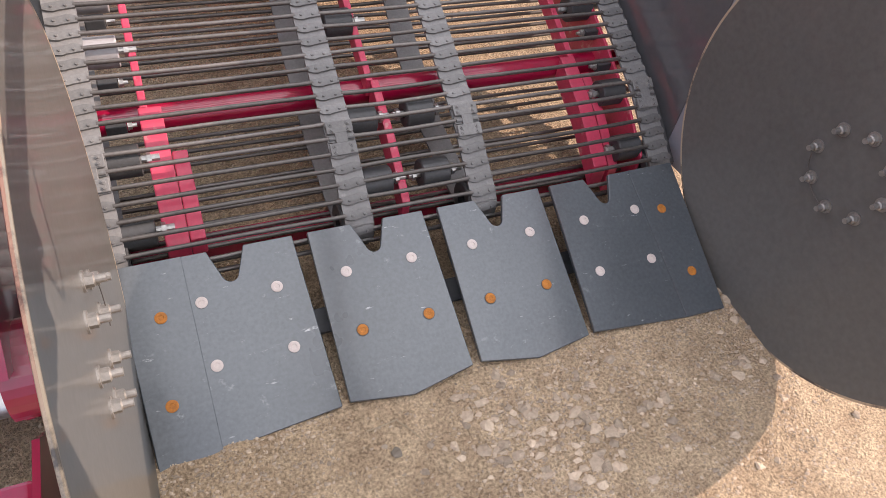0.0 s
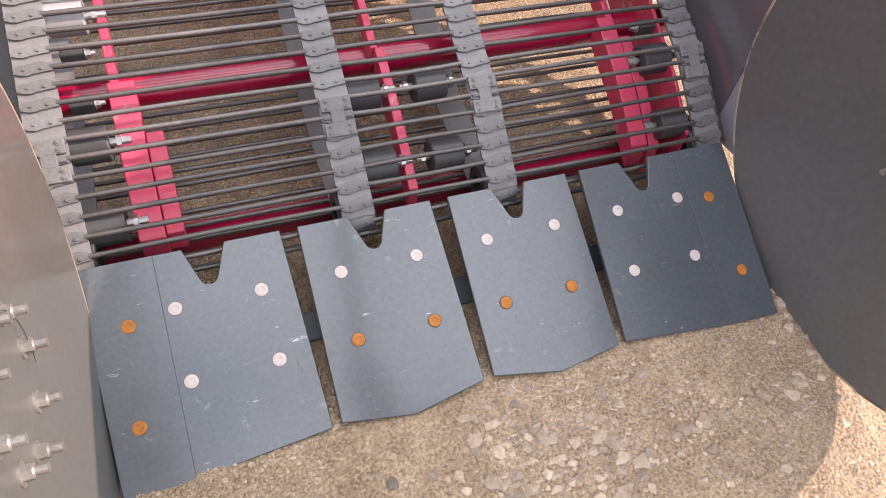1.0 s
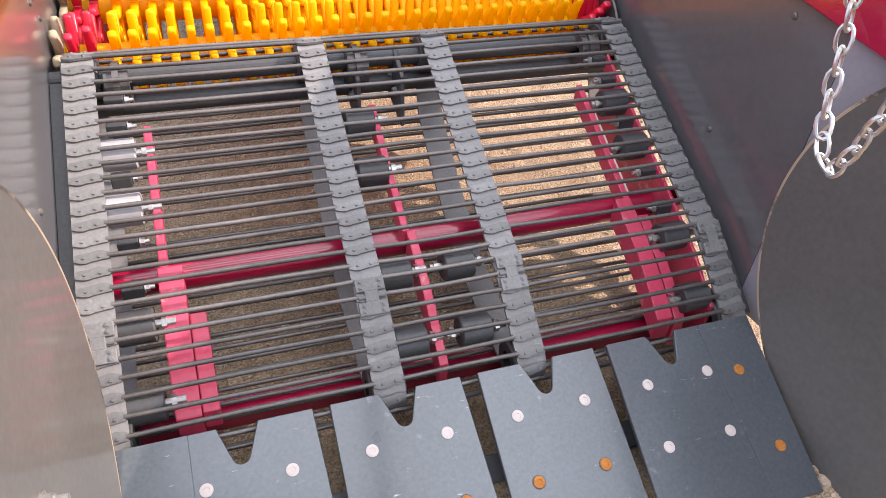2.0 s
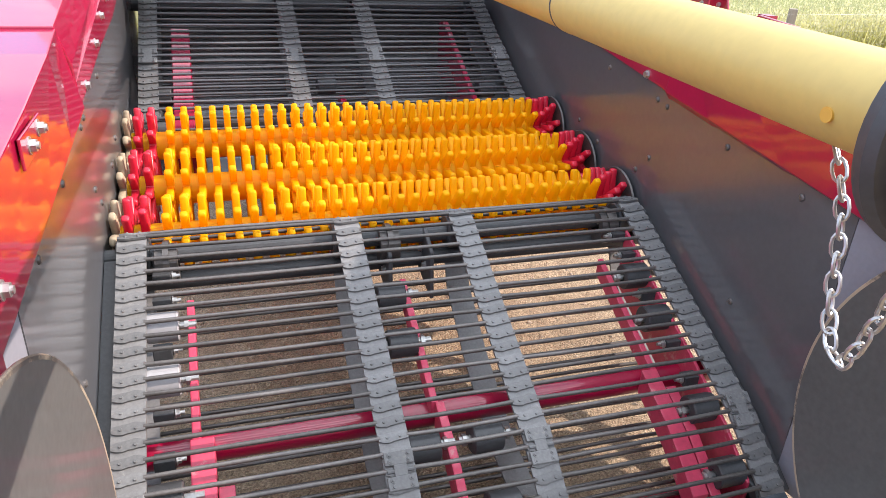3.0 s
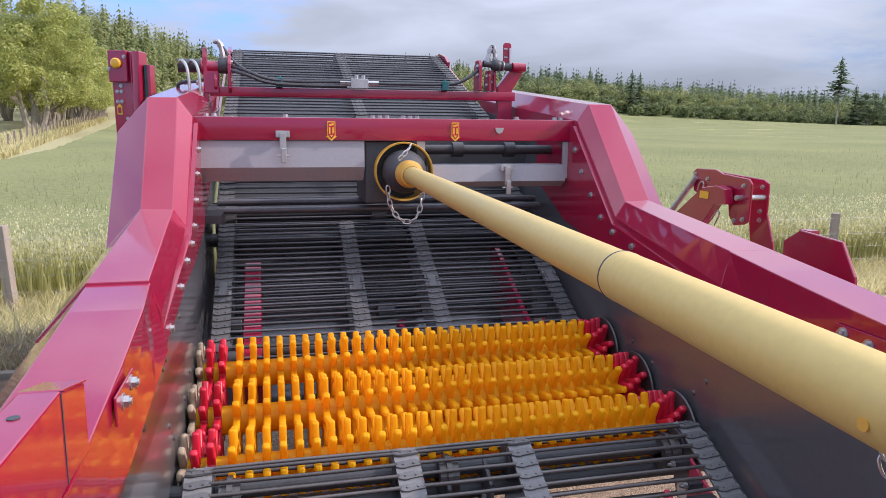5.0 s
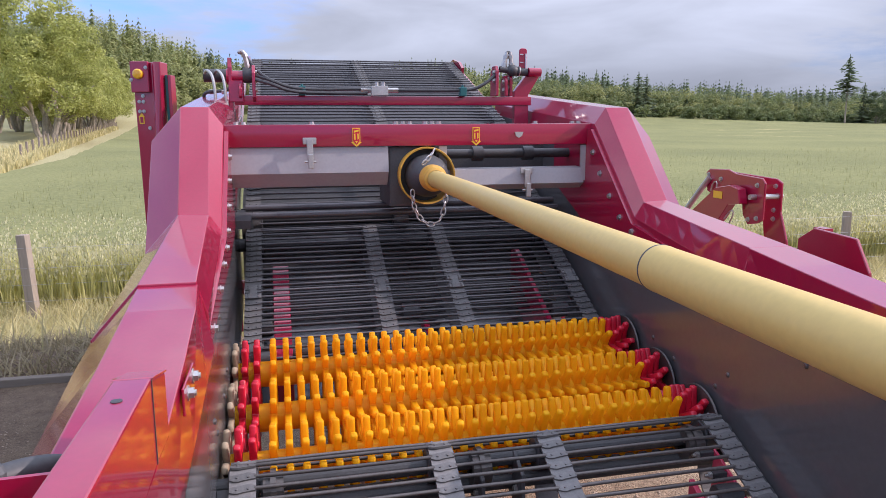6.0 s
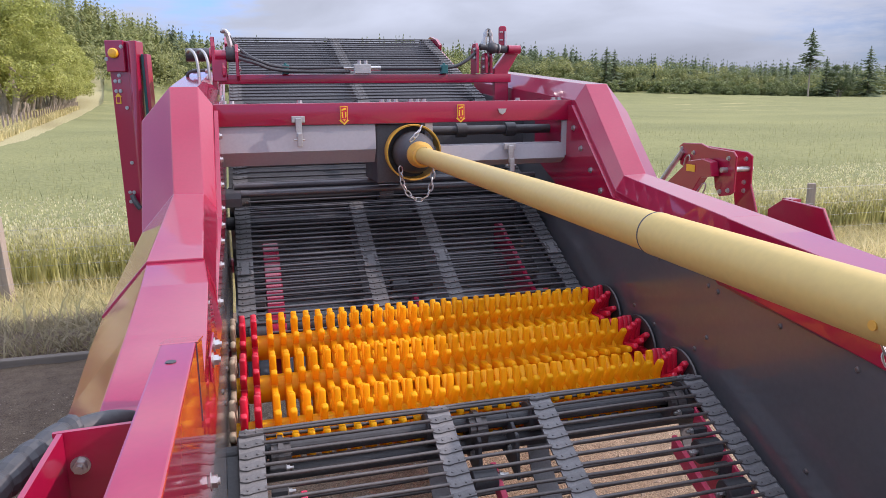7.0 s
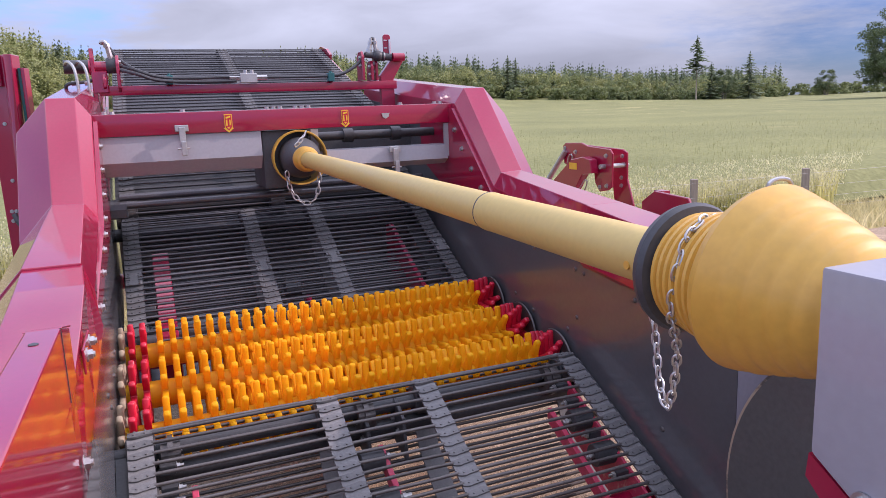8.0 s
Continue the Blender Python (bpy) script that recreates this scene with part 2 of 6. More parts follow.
def box(bm, lo, hi, bevel=0.0, m=None):
    vs = [bm.verts.new((x, y, z)) for x in (lo[0], hi[0]) for y in (lo[1], hi[1]) for z in (lo[2], hi[2])]
    fs = [bm.faces.new([vs[i] for i in f]) for f in ((0, 1, 3, 2), (4, 6, 7, 5), (0, 4, 5, 1), (2, 3, 7, 6), (0, 2, 6, 4), (1, 5, 7, 3))]
    if bevel:
        es = {e for f in fs for e in f.edges}
        made = bmesh.ops.bevel(bm, geom=list(es), offset=bevel, segments=2, affect="EDGES", profile=0.6)
        vs = list({v for f in made["faces"] for v in f.verts} | {v for v in vs if v.is_valid})
    if m is not None:
        bmesh.ops.transform(bm, matrix=m, verts=vs)
    return bm


def rod(bm, p, q, r, n=12, r2=None, caps=True):
    p, q = Vector(p), Vector(q)
    d = (q - p).normalized()
    u = d.orthogonal().normalized()
    w = d.cross(u)
    rings = []
    for c, rr in ((p, r), (q, r if r2 is None else r2)):
        rings.append([bm.verts.new(c + (u * math.cos(2 * math.pi * i / n) + w * math.sin(2 * math.pi * i / n)) * rr) for i in range(n)])
    for i in range(n):
        bm.faces.new((rings[0][i], rings[0][(i + 1) % n], rings[1][(i + 1) % n], rings[1][i]))
    if caps:
        bm.faces.new(rings[0][::-1])
        bm.faces.new(rings[1])
    return bm


def lathe(bm, profile, p, d, n=32):
    """Turns (along, radius) pairs round the axis from p towards d."""
    p, d = Vector(p), Vector(d).normalized()
    u = d.orthogonal().normalized()
    w = d.cross(u)
    rings = [[bm.verts.new(p + d * a + (u * math.cos(2 * math.pi * i / n) + w * math.sin(2 * math.pi * i / n)) * max(r, 1e-4)) for i in range(n)] for a, r in profile]
    for s, t in zip(rings, rings[1:]):
        for i in range(n):
            bm.faces.new((s[i], s[(i + 1) % n], t[(i + 1) % n], t[i]))
    return bm


def tube(bm, pts, r, n=10, smooth_steps=0):
    """A bent round bar through points."""
    pts = [Vector(p) for p in pts]
    for _ in range(smooth_steps):
        fine = [pts[0]]
        for a, b in zip(pts, pts[1:]):
            fine += [a.lerp(b, 0.25), a.lerp(b, 0.75)]
        pts = fine + [pts[-1]]
    rings, u = [], None
    for i, p in enumerate(pts):
        d = (pts[min(i + 1, len(pts) - 1)] - pts[max(i - 1, 0)]).normalized()
        u = d.orthogonal().normalized() if u is None else (u - d * u.dot(d)).normalized()
        w = d.cross(u)
        rings.append([bm.verts.new(p + (u * math.cos(2 * math.pi * k / n) + w * math.sin(2 * math.pi * k / n)) * r) for k in range(n)])
    for s, t in zip(rings, rings[1:]):
        for k in range(n):
            bm.faces.new((s[k], s[(k + 1) % n], t[(k + 1) % n], t[k]))
    bm.faces.new(rings[0][::-1])
    bm.faces.new(rings[-1])
    return bm


def prism(bm, outline, axis, lo, hi, m=None):
    """An outline in the two other axes, given thickness along axis (0 x, 1 y, 2 z)."""
    def put(a, b, t):
        return [(t, a, b), (a, t, b), (a, b, t)][axis]
    s = [bm.verts.new(put(a, b, lo)) for a, b in outline]
    t = [bm.verts.new(put(a, b, hi)) for a, b in outline]
    k = len(outline)
    bm.faces.new(s)
    bm.faces.new(t[::-1])
    for i in range(k):
        bm.faces.new((s[i], t[i], t[(i + 1) % k], s[(i + 1) % k]))
    if m is not None:
        bmesh.ops.transform(bm, matrix=m, verts=s + t)
    return bm


def loft(bm, sections, closed=True):
    rings = [[bm.verts.new(p) for p in s] for s in sections]
    k = len(rings[0])
    for s, t in zip(rings, rings[1:]):
        for i in range(k if closed else k - 1):
            bm.faces.new((s[i], s[(i + 1) % k], t[(i + 1) % k], t[i]))
    if closed:
        bm.faces.new(rings[0][::-1])
        bm.faces.new(rings[-1])
    return bm


def soften(bm, width=0.004, angle=25, seg=2):
    bmesh.ops.recalc_face_normals(bm, faces=bm.faces)
    es = [e for e in bm.edges if len(e.link_faces) == 2 and e.calc_face_angle(0) > radians(angle)]
    bmesh.ops.bevel(bm, geom=es, offset=width, segments=seg, affect="EDGES", profile=0.6, clamp_overlap=True)
    return bm


def bolt(bm, p, d, r=0.011, h=0.009, stud=0.0):
    """Hexagon head with washer, standing on p along d."""
    p, d = Vector(p), Vector(d).normalized()
    rod(bm, p, p + d * 0.002, r * 1.35, 16)
    rod(bm, p + d * 0.002, p + d * (0.002 + h), r, 6)
    if stud:
        rod(bm, p + d * h, p + d * (h + stud), r * 0.55, 12)
    return bm


BOLT_MESHES = {}


def bolts(parent, spots, d, r=0.011, h=0.009, stud=0.0, label="", mat=None):
    """Hexagon bolts as parts of their own on one mesh."""
    key = (r, h, stud)
    if key not in BOLT_MESHES:
        bm = bolt(bmesh.new(), (0, 0, 0), (0, 0, 1), r, h, stud)
        bmesh.ops.recalc_face_normals(bm, faces=bm.faces)
        me = bpy.data.meshes.new("bolt")
        bm.to_mesh(me)
        bm.free()
        me.materials.append(mat or ZINC)
        BOLT_MESHES[key] = me
    turn = Vector(d).to_track_quat("Z", "Y").to_matrix().to_4x4()
    for p in spots:
        ob = shared("bolt", BOLT_MESHES[key], parent, Matrix.Translation(p) @ turn)
        if label:
            ob["label"] = label


# ---- ground ----
def step(a, b, x):
    t = min(max((x - a) / (b - a), 0.0), 1.0)
    return t * t * (3 - 2 * t)


def terrain(x, y):
    z = -0.65 * step(3.9, 6.8, y)
    z += max(min(y, 175) - 9, 0) * 0.0085 + 0.9 * step(110, 230, x) * step(60, 150, y)
    z += step(125, 240, y) * (2 + 7 * step(190, 60, x) + 13 * step(0, -60, x)) * step(-40, 20, y - 165 + 0.2 * abs(x))
    z -= 0.8 * step(20, 90, x) * step(60, 170, y)
    z += 1.2 * step(-8, -30, x) * step(30, 60, y)
    z += 0.25 * noise.noise((x * 0.05, y * 0.05, 3.1)) * step(6, 40, math.hypot(x, y))
    if math.hypot(x, y) < 14:
        z += 0.012 * noise.noise((x * 1.3, y * 1.3, 0.4)) + 0.007 * noise.noise((x * 5, y * 5, 1.7)) + 0.0035 * noise.noise((x * 17, y * 17, 5.2))
    return z


def grid_lines(lo, hi, near_lo, near_hi, fine):
    out, v, s = [], near_lo, fine
    while v < near_hi:
        out.append(v)
        v += fine
    s = fine
    while v < hi:
        out.append(v)
        s *= 1.16
        v += s
    out.append(hi)
    v, s = near_lo - fine, fine
    while v > lo:
        out.insert(0, v)
        s *= 1.16
        v -= s
    out.insert(0, lo)
    return out


def soil_material():
    m = bpy.data.materials.new("stony_yard_soil")
    m.use_nodes = True
    n, l = m.node_tree.nodes, m.node_tree.links
    p = n["Principled BSDF"]
    p.inputs["Roughness"].default_value = 0.95
    co = n.new("ShaderNodeTexCoord")
    big, mid, cell, fine = (n.new("ShaderNodeTexNoise"), n.new("ShaderNodeTexNoise"), n.new("ShaderNodeTexVoronoi"), n.new("ShaderNodeTexNoise"))
    for t, s, d in ((big, 1.6, 5), (mid, 14, 6), (fine, 150, 4)):
        t.inputs["Scale"].default_value, t.inputs["Detail"].default_value = s, d
        t.inputs["Roughness"].default_value = 0.62
    cell.inputs["Scale"].default_value = 55
    for t in (big, mid, cell, fine):
        l.new(co.outputs["Object"], t.inputs["Vector"])
    r1 = n.new("ShaderNodeValToRGB")
    e = r1.color_ramp.elements
    e[0].position, e[0].color = 0.30, (0.40, 0.285, 0.19, 1)
    e[1].position, e[1].color = 0.70, (0.63, 0.485, 0.335, 1)
    l.new(mid.outputs["Fac"], r1.inputs["Fac"])
    mx = n.new("ShaderNodeMix")
    mx.data_type = "RGBA"
    mx.blend_type = "MULTIPLY"
    mx.inputs["Factor"].default_value = 0.55
    r2 = n.new("ShaderNodeValToRGB")
    r2.color_ramp.elements[0].color, r2.color_ramp.elements[1].color = (0.5, 0.46, 0.4, 1), (1.0, 0.98, 0.95, 1)
    r2.color_ramp.elements[0].position, r2.color_ramp.elements[1].position = 0.35, 0.65
    l.new(big.outputs["Fac"], r2.inputs["Fac"])
    grain, gm = n.new("ShaderNodeValToRGB"), n.new("ShaderNodeMix")
    grain.color_ramp.elements[0].position, grain.color_ramp.elements[0].color = 0.34, (0.42, 0.39, 0.35, 1)
    grain.color_ramp.elements[1].position, grain.color_ramp.elements[1].color = 0.66, (1.42, 1.40, 1.36, 1)
    l.new(fine.outputs["Fac"], grain.inputs["Fac"])
    gm.data_type, gm.blend_type = "RGBA", "MULTIPLY"
    gm.inputs["Factor"].default_value = 0.8
    l.new(r1.outputs["Color"], gm.inputs["A"])
    l.new(grain.outputs["Color"], gm.inputs["B"])
    l.new(gm.outputs["Result"], mx.inputs["A"])
    l.new(r2.outputs["Color"], mx.inputs["B"])
    # dark tilled earth on the far side of the machine
    dsep, dadd, drg, dmx = n.new("ShaderNodeSeparateXYZ"), n.new("ShaderNodeMath"), n.new("ShaderNodeMapRange"), n.new("ShaderNodeMix")
    l.new(co.outputs["Object"], dsep.inputs["Vector"])
    dadd.operation = "MULTIPLY_ADD"
    l.new(mid.outputs["Fac"], dadd.inputs[0])
    dadd.inputs[1].default_value = 0.8
    l.new(dsep.outputs["X"], dadd.inputs[2])
    drg.inputs["From Min"].default_value, drg.inputs["From Max"].default_value = -1.05, -0.65
    drg.inputs["To Min"].default_value, drg.inputs["To Max"].default_value = 0.85, 0.0
    l.new(dadd.outputs[0], drg.inputs["Value"])
    dmx.data_type = "RGBA"
    dmx.blend_type = "MULTIPLY"
    dmx.inputs["B"].default_value = (0.30, 0.28, 0.27, 1)
    l.new(drg.outputs["Result"], dmx.inputs["Factor"])
    l.new(mx.outputs["Result"], dmx.inputs["A"])
    # grass and field beyond the yard
    sep, rg = n.new("ShaderNodeSeparateXYZ"), n.new("ShaderNodeMapRange")
    l.new(co.outputs["Object"], sep.inputs["Vector"])
    add = n.new("ShaderNodeMath")
    add.operation = "MULTIPLY_ADD"
    l.new(big.outputs["Fac"], add.inputs[0])
    add.inputs[1].default_value = 2.0
    l.new(sep.outputs["Y"], add.inputs[2])
    rg.inputs["From Min"].default_value, rg.inputs["From Max"].default_value = 6.2, 7.6
    l.new(add.outputs[0], rg.inputs["Value"])
    gr = n.new("ShaderNodeValToRGB")
    gr.color_ramp.elements[0].position, gr.color_ramp.elements[0].color = 0.32, (0.42, 0.36, 0.19, 1)
    gr.color_ramp.elements[1].position, gr.color_ramp.elements[1].color = 0.68, (0.37, 0.35, 0.16, 1)
    l.new(mid.outputs["Fac"], gr.inputs["Fac"])
    fx = n.new("ShaderNodeMix")
    fx.data_type = "RGBA"
    l.new(rg.outputs["Result"], fx.inputs["Factor"])
    l.new(dmx.outputs["Result"], fx.inputs["A"])
    l.new(gr.outputs["Color"], fx.inputs["B"])
    l.new(fx.outputs["Result"], p.inputs["Base Color"])
    hsum = n.new("ShaderNodeMath")
    hsum.operation = "MULTIPLY_ADD"
    l.new(mid.outputs["Fac"], hsum.inputs[0])
    hsum.inputs[1].default_value = 2.0
    l.new(fine.outputs["Fac"], hsum.inputs[2])
    bp = n.new("ShaderNodeBump")
    bp.inputs["Strength"].default_value, bp.inputs["Distance"].default_value = 1.0, 0.015
    l.new(hsum.outputs[0], bp.inputs["Height"])
    l.new(bp.outputs["Normal"], p.inputs["Normal"])
    return m


SOIL = soil_material()
gx, gy = grid_lines(-900, 900, -2.6, 2.6, 0.035), grid_lines(-400, 1500, -1.6, 2.8, 0.035)
gv = [(x, y, terrain(x, y)) for y in gy for x in gx]
gw = len(gx)
gf = [(j * gw + i, j * gw + i + 1, (j + 1) * gw + i + 1, (j + 1) * gw + i) for j in range(len(gy) - 1) for i in range(gw - 1)]
gme = bpy.data.meshes.new("ground")
gme.from_pydata(gv, [], gf)
gme.materials.append(SOIL)
gme.shade_smooth()
tagged(new("ground", gme), "dusty stony yard soil running out into a field", "ground", kind="structure")


def scatter_stones(name, count, area, sizes, mat, label, seed):
    rg = random.Random(seed)
    base = [(math.cos(a) * c, math.sin(a) * c, s) for s, c, k in ((0.9, 0.35, 4), (0.15, 1.0, 6), (-0.5, 0.8, 5)) for a in [2 * math.pi * i / k + s for i in range(k)]]
    tri = bmesh.new()
    for b in base:
        tri.verts.new(b)
    hull = bmesh.ops.convex_hull(tri, input=tri.verts)
    tri.verts.ensure_lookup_table()
    tri.verts.index_update()
    faces = [[v.index for v in f.verts] for f in tri.faces]
    tri.free()
    vs, fs = [], []
    for _ in range(count):
        x, y = area(rg)
        s = sizes[0] * (sizes[1] / sizes[0]) ** (rg.random() ** 2.6)
        sx, sy, sz, a = s * rg.uniform(0.7, 1.3), s * rg.uniform(0.6, 1.1), s * rg.uniform(0.3, 0.6), rg.uniform(0, 6.3)
        z, o = terrain(x, y), len(vs)
        for bx, by, bz in base:
            bx, by, bz = bx + rg.uniform(-0.38, 0.38), by + rg.uniform(-0.38, 0.38), bz + rg.uniform(-0.15, 0.15)
            vs.append((x + (bx * math.cos(a) - by * math.sin(a)) * sx, y + (bx * math.sin(a) + by * math.cos(a)) * sy, z + bz * sz + sz * 0.1))
        fs += [[i + o for i in f] for f in faces]
    me = bpy.data.meshes.new(name)
    me.from_pydata(vs, [], fs)
    me.materials.append(mat)
    return tagged(new(name, me), label, "gravel", kind="stuff")


def stone_material():
    m = material("field_stone", (0.44, 0.34, 0.25), 0.9, 0, 0.3, 8, 120, 0.002)
    n, l = m.node_tree.nodes, m.node_tree.links
    p = n["Principled BSDF"]
    src = p.inputs["Base Color"].links[0].from_socket
    g, hs, mr = n.new("ShaderNodeNewGeometry"), n.new("ShaderNodeHueSaturation"), n.new("ShaderNodeMapRange")
    mr.inputs["To Min"].default_value, mr.inputs["To Max"].default_value = 0.55, 1.12
    l.new(g.outputs["Random Per Island"], mr.inputs["Value"])
    l.new(mr.outputs["Result"], hs.inputs["Value"])
    l.new(src, hs.inputs["Color"])
    l.new(hs.outputs["Color"], p.inputs["Base Color"])
    return m


STONE = stone_material()


def drifts(r):
    """Spots that gather in drifts and leave bare dust between."""
    while True:
        x, y = r.uniform(-0.8, 1.8), r.uniform(-1.1, -0.2)
        if r.random() < 0.12 + 0.9 * step(-0.12, 0.34, noise.noise((x * 4.2, y * 4.2, 1.5)) + 0.5 * noise.noise((x * 13, y * 13, 4.0))):
            return x, y


scatter_stones("gravel", 16000, lambda r: (r.uniform(-2.2, 2.4), r.uniform(-1.5, 3.0)), (0.0016, 0.0062), STONE, "small pale stones strewn over the dry soil", 3)
scatter_stones("chippings", 26000, drifts, (0.0010, 0.0048), STONE, "angular stone chippings trodden into the soil", 6)
scatter_stones("stones", 760, lambda r: (r.gauss(0.10, 0.13) if r.random() < 0.6 else r.gauss(0.25, 0.45), r.gauss(-0.47, 0.09) if r.random() < 0.7 else r.gauss(-0.46, 0.16)), (0.003, 0.0175), STONE, "broken pale stones lying on the soil before the shares", 4)
scatter_stones("rubble", 900, lambda r: (r.uniform(0.3, 2.2), r.uniform(-1.4, 1.6)), (0.003, 0.018), STONE, "loose rubble stones on sunlit soil", 5)


bm = bmesh.new()
tube(bm, [(-0.293, -0.338, terrain(-0.293, -0.338) + 0.004), (-0.253, -0.336, terrain(-0.253, -0.336) + 0.007), (-0.220, -0.330, terrain(-0.22, -0.33) + 0.004)], 0.0014, 6)
tagged(part("straw", bm, TAN, None), "short pale dry straw lying on the soil", "straw")
bm = tube(bmesh.new(), [(-0.224, -0.332, terrain(-0.224, -0.332) + 0.004), (-0.205, -0.360, terrain(-0.205, -0.36) + 0.006), (-0.190, -0.384, terrain(-0.19, -0.384) + 0.003)], 0.0011, 6)
tagged(part("straw", bm, TAN, None), "short pale dry straw lying on the soil", "straw")
bm = bmesh.new()
bmesh.ops.create_icosphere(bm, subdivisions=2, radius=0.012)
for v in bm.verts:
    v.co = v.co * (1 + 0.35 * noise.noise(v.co * 130))
    v.co.z = v.co.z * 0.5 + terrain(-0.247, -0.401) + 0.003
    v.co.x, v.co.y = v.co.x - 0.247, v.co.y - 0.401
tagged(part("rust_clod", bm, OLD_WOOD, None), "small rusty brown clod on the soil", "clod")


# ---- the machine ----
MACHINE = thing("stone_separator", (0, 1.0, 0), "crimson and black field stone separator parked on bare soil", "farm machine")
PLATE_X, BEAM_X = 0.792, 0.776
SLOPE = radians(22.2)


def M(name, bm, mat, label="", smooth=False):
    return part(name, bm, mat, MACHINE, label, smooth)


# digging shares: four plates on one slope, local x across, y up the slope
SHARE_POSE = Matrix.Translation((0, 0, 0.12)) @ Matrix.Rotation(SLOPE, 4, "X")


def notched(x0, x1, lower, notch, top=0.112):
    """Outline of a share plate with a rounded V notch in its top edge."""
    w, r, depth = 0.040, 0.017, 0.078
    pts = [(x0, top), *lower, (x1, top)]
    if notch is not None:
        arc = [(notch + r * math.cos(a), top - depth + r + r * math.sin(a)) for a in [radians(v) for v in range(-20, -161, -20)]]
        pts += [(notch + w, top), *arc, (notch - w, top)]
    return pts


def share(x0, x1, lower, notch, bolts):
    bm = prism(bmesh.new(), notched(x0, x1, lower, notch), 2, -0.012, 0.0)
    soften(bm, 0.0015, 40, 1)
    bmesh.ops.transform(bm, matrix=SHARE_POSE, verts=bm.verts)
    ob = M("share", bm, SHARE, "blue-grey painted steel share plate")
    for x, y, kind in bolts:
        bm = bmesh.new()
        lathe(bm, [(-0.003, 0.0128), (0.0022, 0.0128), (0.0028, 0.011), (0.0028, 0.006), (0.0018, 0.0055), (0.0018, 0.0001)], (x, y, 0), (0, 0, 1), 24)
        bmesh.ops.transform(bm, matrix=SHARE_POSE, verts=bm.verts)
        if kind:
            rim = lathe(bmesh.new(), [(-0.002, 0.0128), (0.0012, 0.0130), (0.0014, 0.0145), (-0.002, 0.0148)], (x, y, 0), (0, 0, 1), 24)
            bmesh.ops.transform(rim, matrix=SHARE_POSE, verts=rim.verts)
            part("bolt_seat", rim, RUBBER, ob)
        part("bolt_head", bm, RUST if kind else BRIGHT, ob, "rusty countersunk bolt" if kind else "bare bright countersunk bolt", True)


UP, LOW = 0.0, -0.141
share(-0.718, -0.337, [(-0.702, -0.325), (-0.592, -0.315), (-0.325, -0.292)], -0.487,
      [(-0.558, UP, 0), (-0.397, UP, 0), (-0.555, LOW, 0), (-0.393, LOW, 0)])
share(-0.302, -0.017, [(-0.307, -0.288), (-0.165, -0.310), (-0.012, -0.282)], -0.158,
      [(-0.238, UP, 0), (-0.078, UP, 0), (-0.238, LOW, 1), (-0.078, LOW, 1)])
share(0.023, 0.308, [(0.010, -0.280), (0.155, -0.308), (0.300, -0.288)], 0.164,
      [(0.081, UP, 0), (0.242, UP, 0), (0.081, LOW, 1), (0.236, LOW, 1)])
share(0.343, 0.735, [(0.318, -0.285), (0.588, -0.312), (0.708, -0.316)], 0.487,
      [(0.403, UP, 0), (0.563, UP, 0), (0.393, LOW, 0), (0.553, LOW, 0)])
for outline in ([(-0.716, 0.111), (-0.700, -0.324), (-0.578, -0.313), (-0.580, 0.111)], [(0.590, 0.111), (0.586, -0.311), (0.706, -0.315), (0.733, 0.111)]):
    bm = prism(bmesh.new(), outline, 2, 0.0005, 0.0030)
    soften(bm, 0.0007, 40, 1)
    bmesh.ops.transform(bm, matrix=SHARE_POSE, verts=bm.verts)
    M("wear_plate", bm, SHARE, "blue-grey steel plate lying on the outer share")
for sx in (-1, 1):
    for x, y in ((0.643, -0.015), (0.655, -0.20)):
        bm = lathe(bmesh.new(), [(0.0, 0.0128), (0.0050, 0.0128), (0.0056, 0.011), (0.0056, 0.006), (0.0046, 0.0055), (0.0046, 0.0001)], (sx * x, y, 0), (0, 0, 1), 24)
        bmesh.ops.transform(bm, matrix=SHARE_POSE, verts=bm.verts)
        M("bolt_head", bm, RUST, "rusty countersunk bolt", True)
# share carrier under the plates
bm = box(bmesh.new(), (-0.74, -0.11, -0.135), (0.74, -0.05, -0.075), 0.004, SHARE_POSE)
M("share_carrier", bm, RUBBER)
for x in (-0.66, -0.44, -0.24, -0.08, 0.08, 0.24, 0.44, 0.66):
    bm = box(bmesh.new(), (x - 0.025, -0.16, -0.11), (x + 0.025, 0.03, -0.0125), 0.003, SHARE_POSE)
    M("share_leg", bm, RUBBER)


# ---- webs ----
def loop_path(top, r, sag=0.0):
    """The closed way of a web: along the top points from front to rear, round the rear shaft, back below, round the front shaft."""
    top = [Vector((0, y, z)) for y, z in top]
    n0 = Vector((1, 0, 0)).cross(top[1] - top[0]).normalized()
    n1 = Vector((1, 0, 0)).cross(top[-1] - top[-2]).normalized()
    rear, front = top[-1] - n1 * r, top[0] - n0 * r
    d1, d0 = (top[-1] - top[-2]).normalized(), (top[1] - top[0]).normalized()
    way = list(top)
    way += [rear + (n1 * math.cos(a) + d1 * math.sin(a)) * r for a in [math.pi * k / 10 for k in range(1, 10)]]
    low = [rear - n1 * r]
    if sag:
        low += [top[-1].lerp(top[0], u) - n0 * (2 * r + sag * k) for u, k in ((0.15, 0.75), (0.4, 1.0), (0.7, 0.95), (0.92, 0.35))]
    low.append(front - n0 * r)
    way += low
    way += [front + (-n0 * math.cos(a) - d0 * math.sin(a)) * r for a in [math.pi * k / 10 for k in range(1, 10)]]
    return way, front, rear


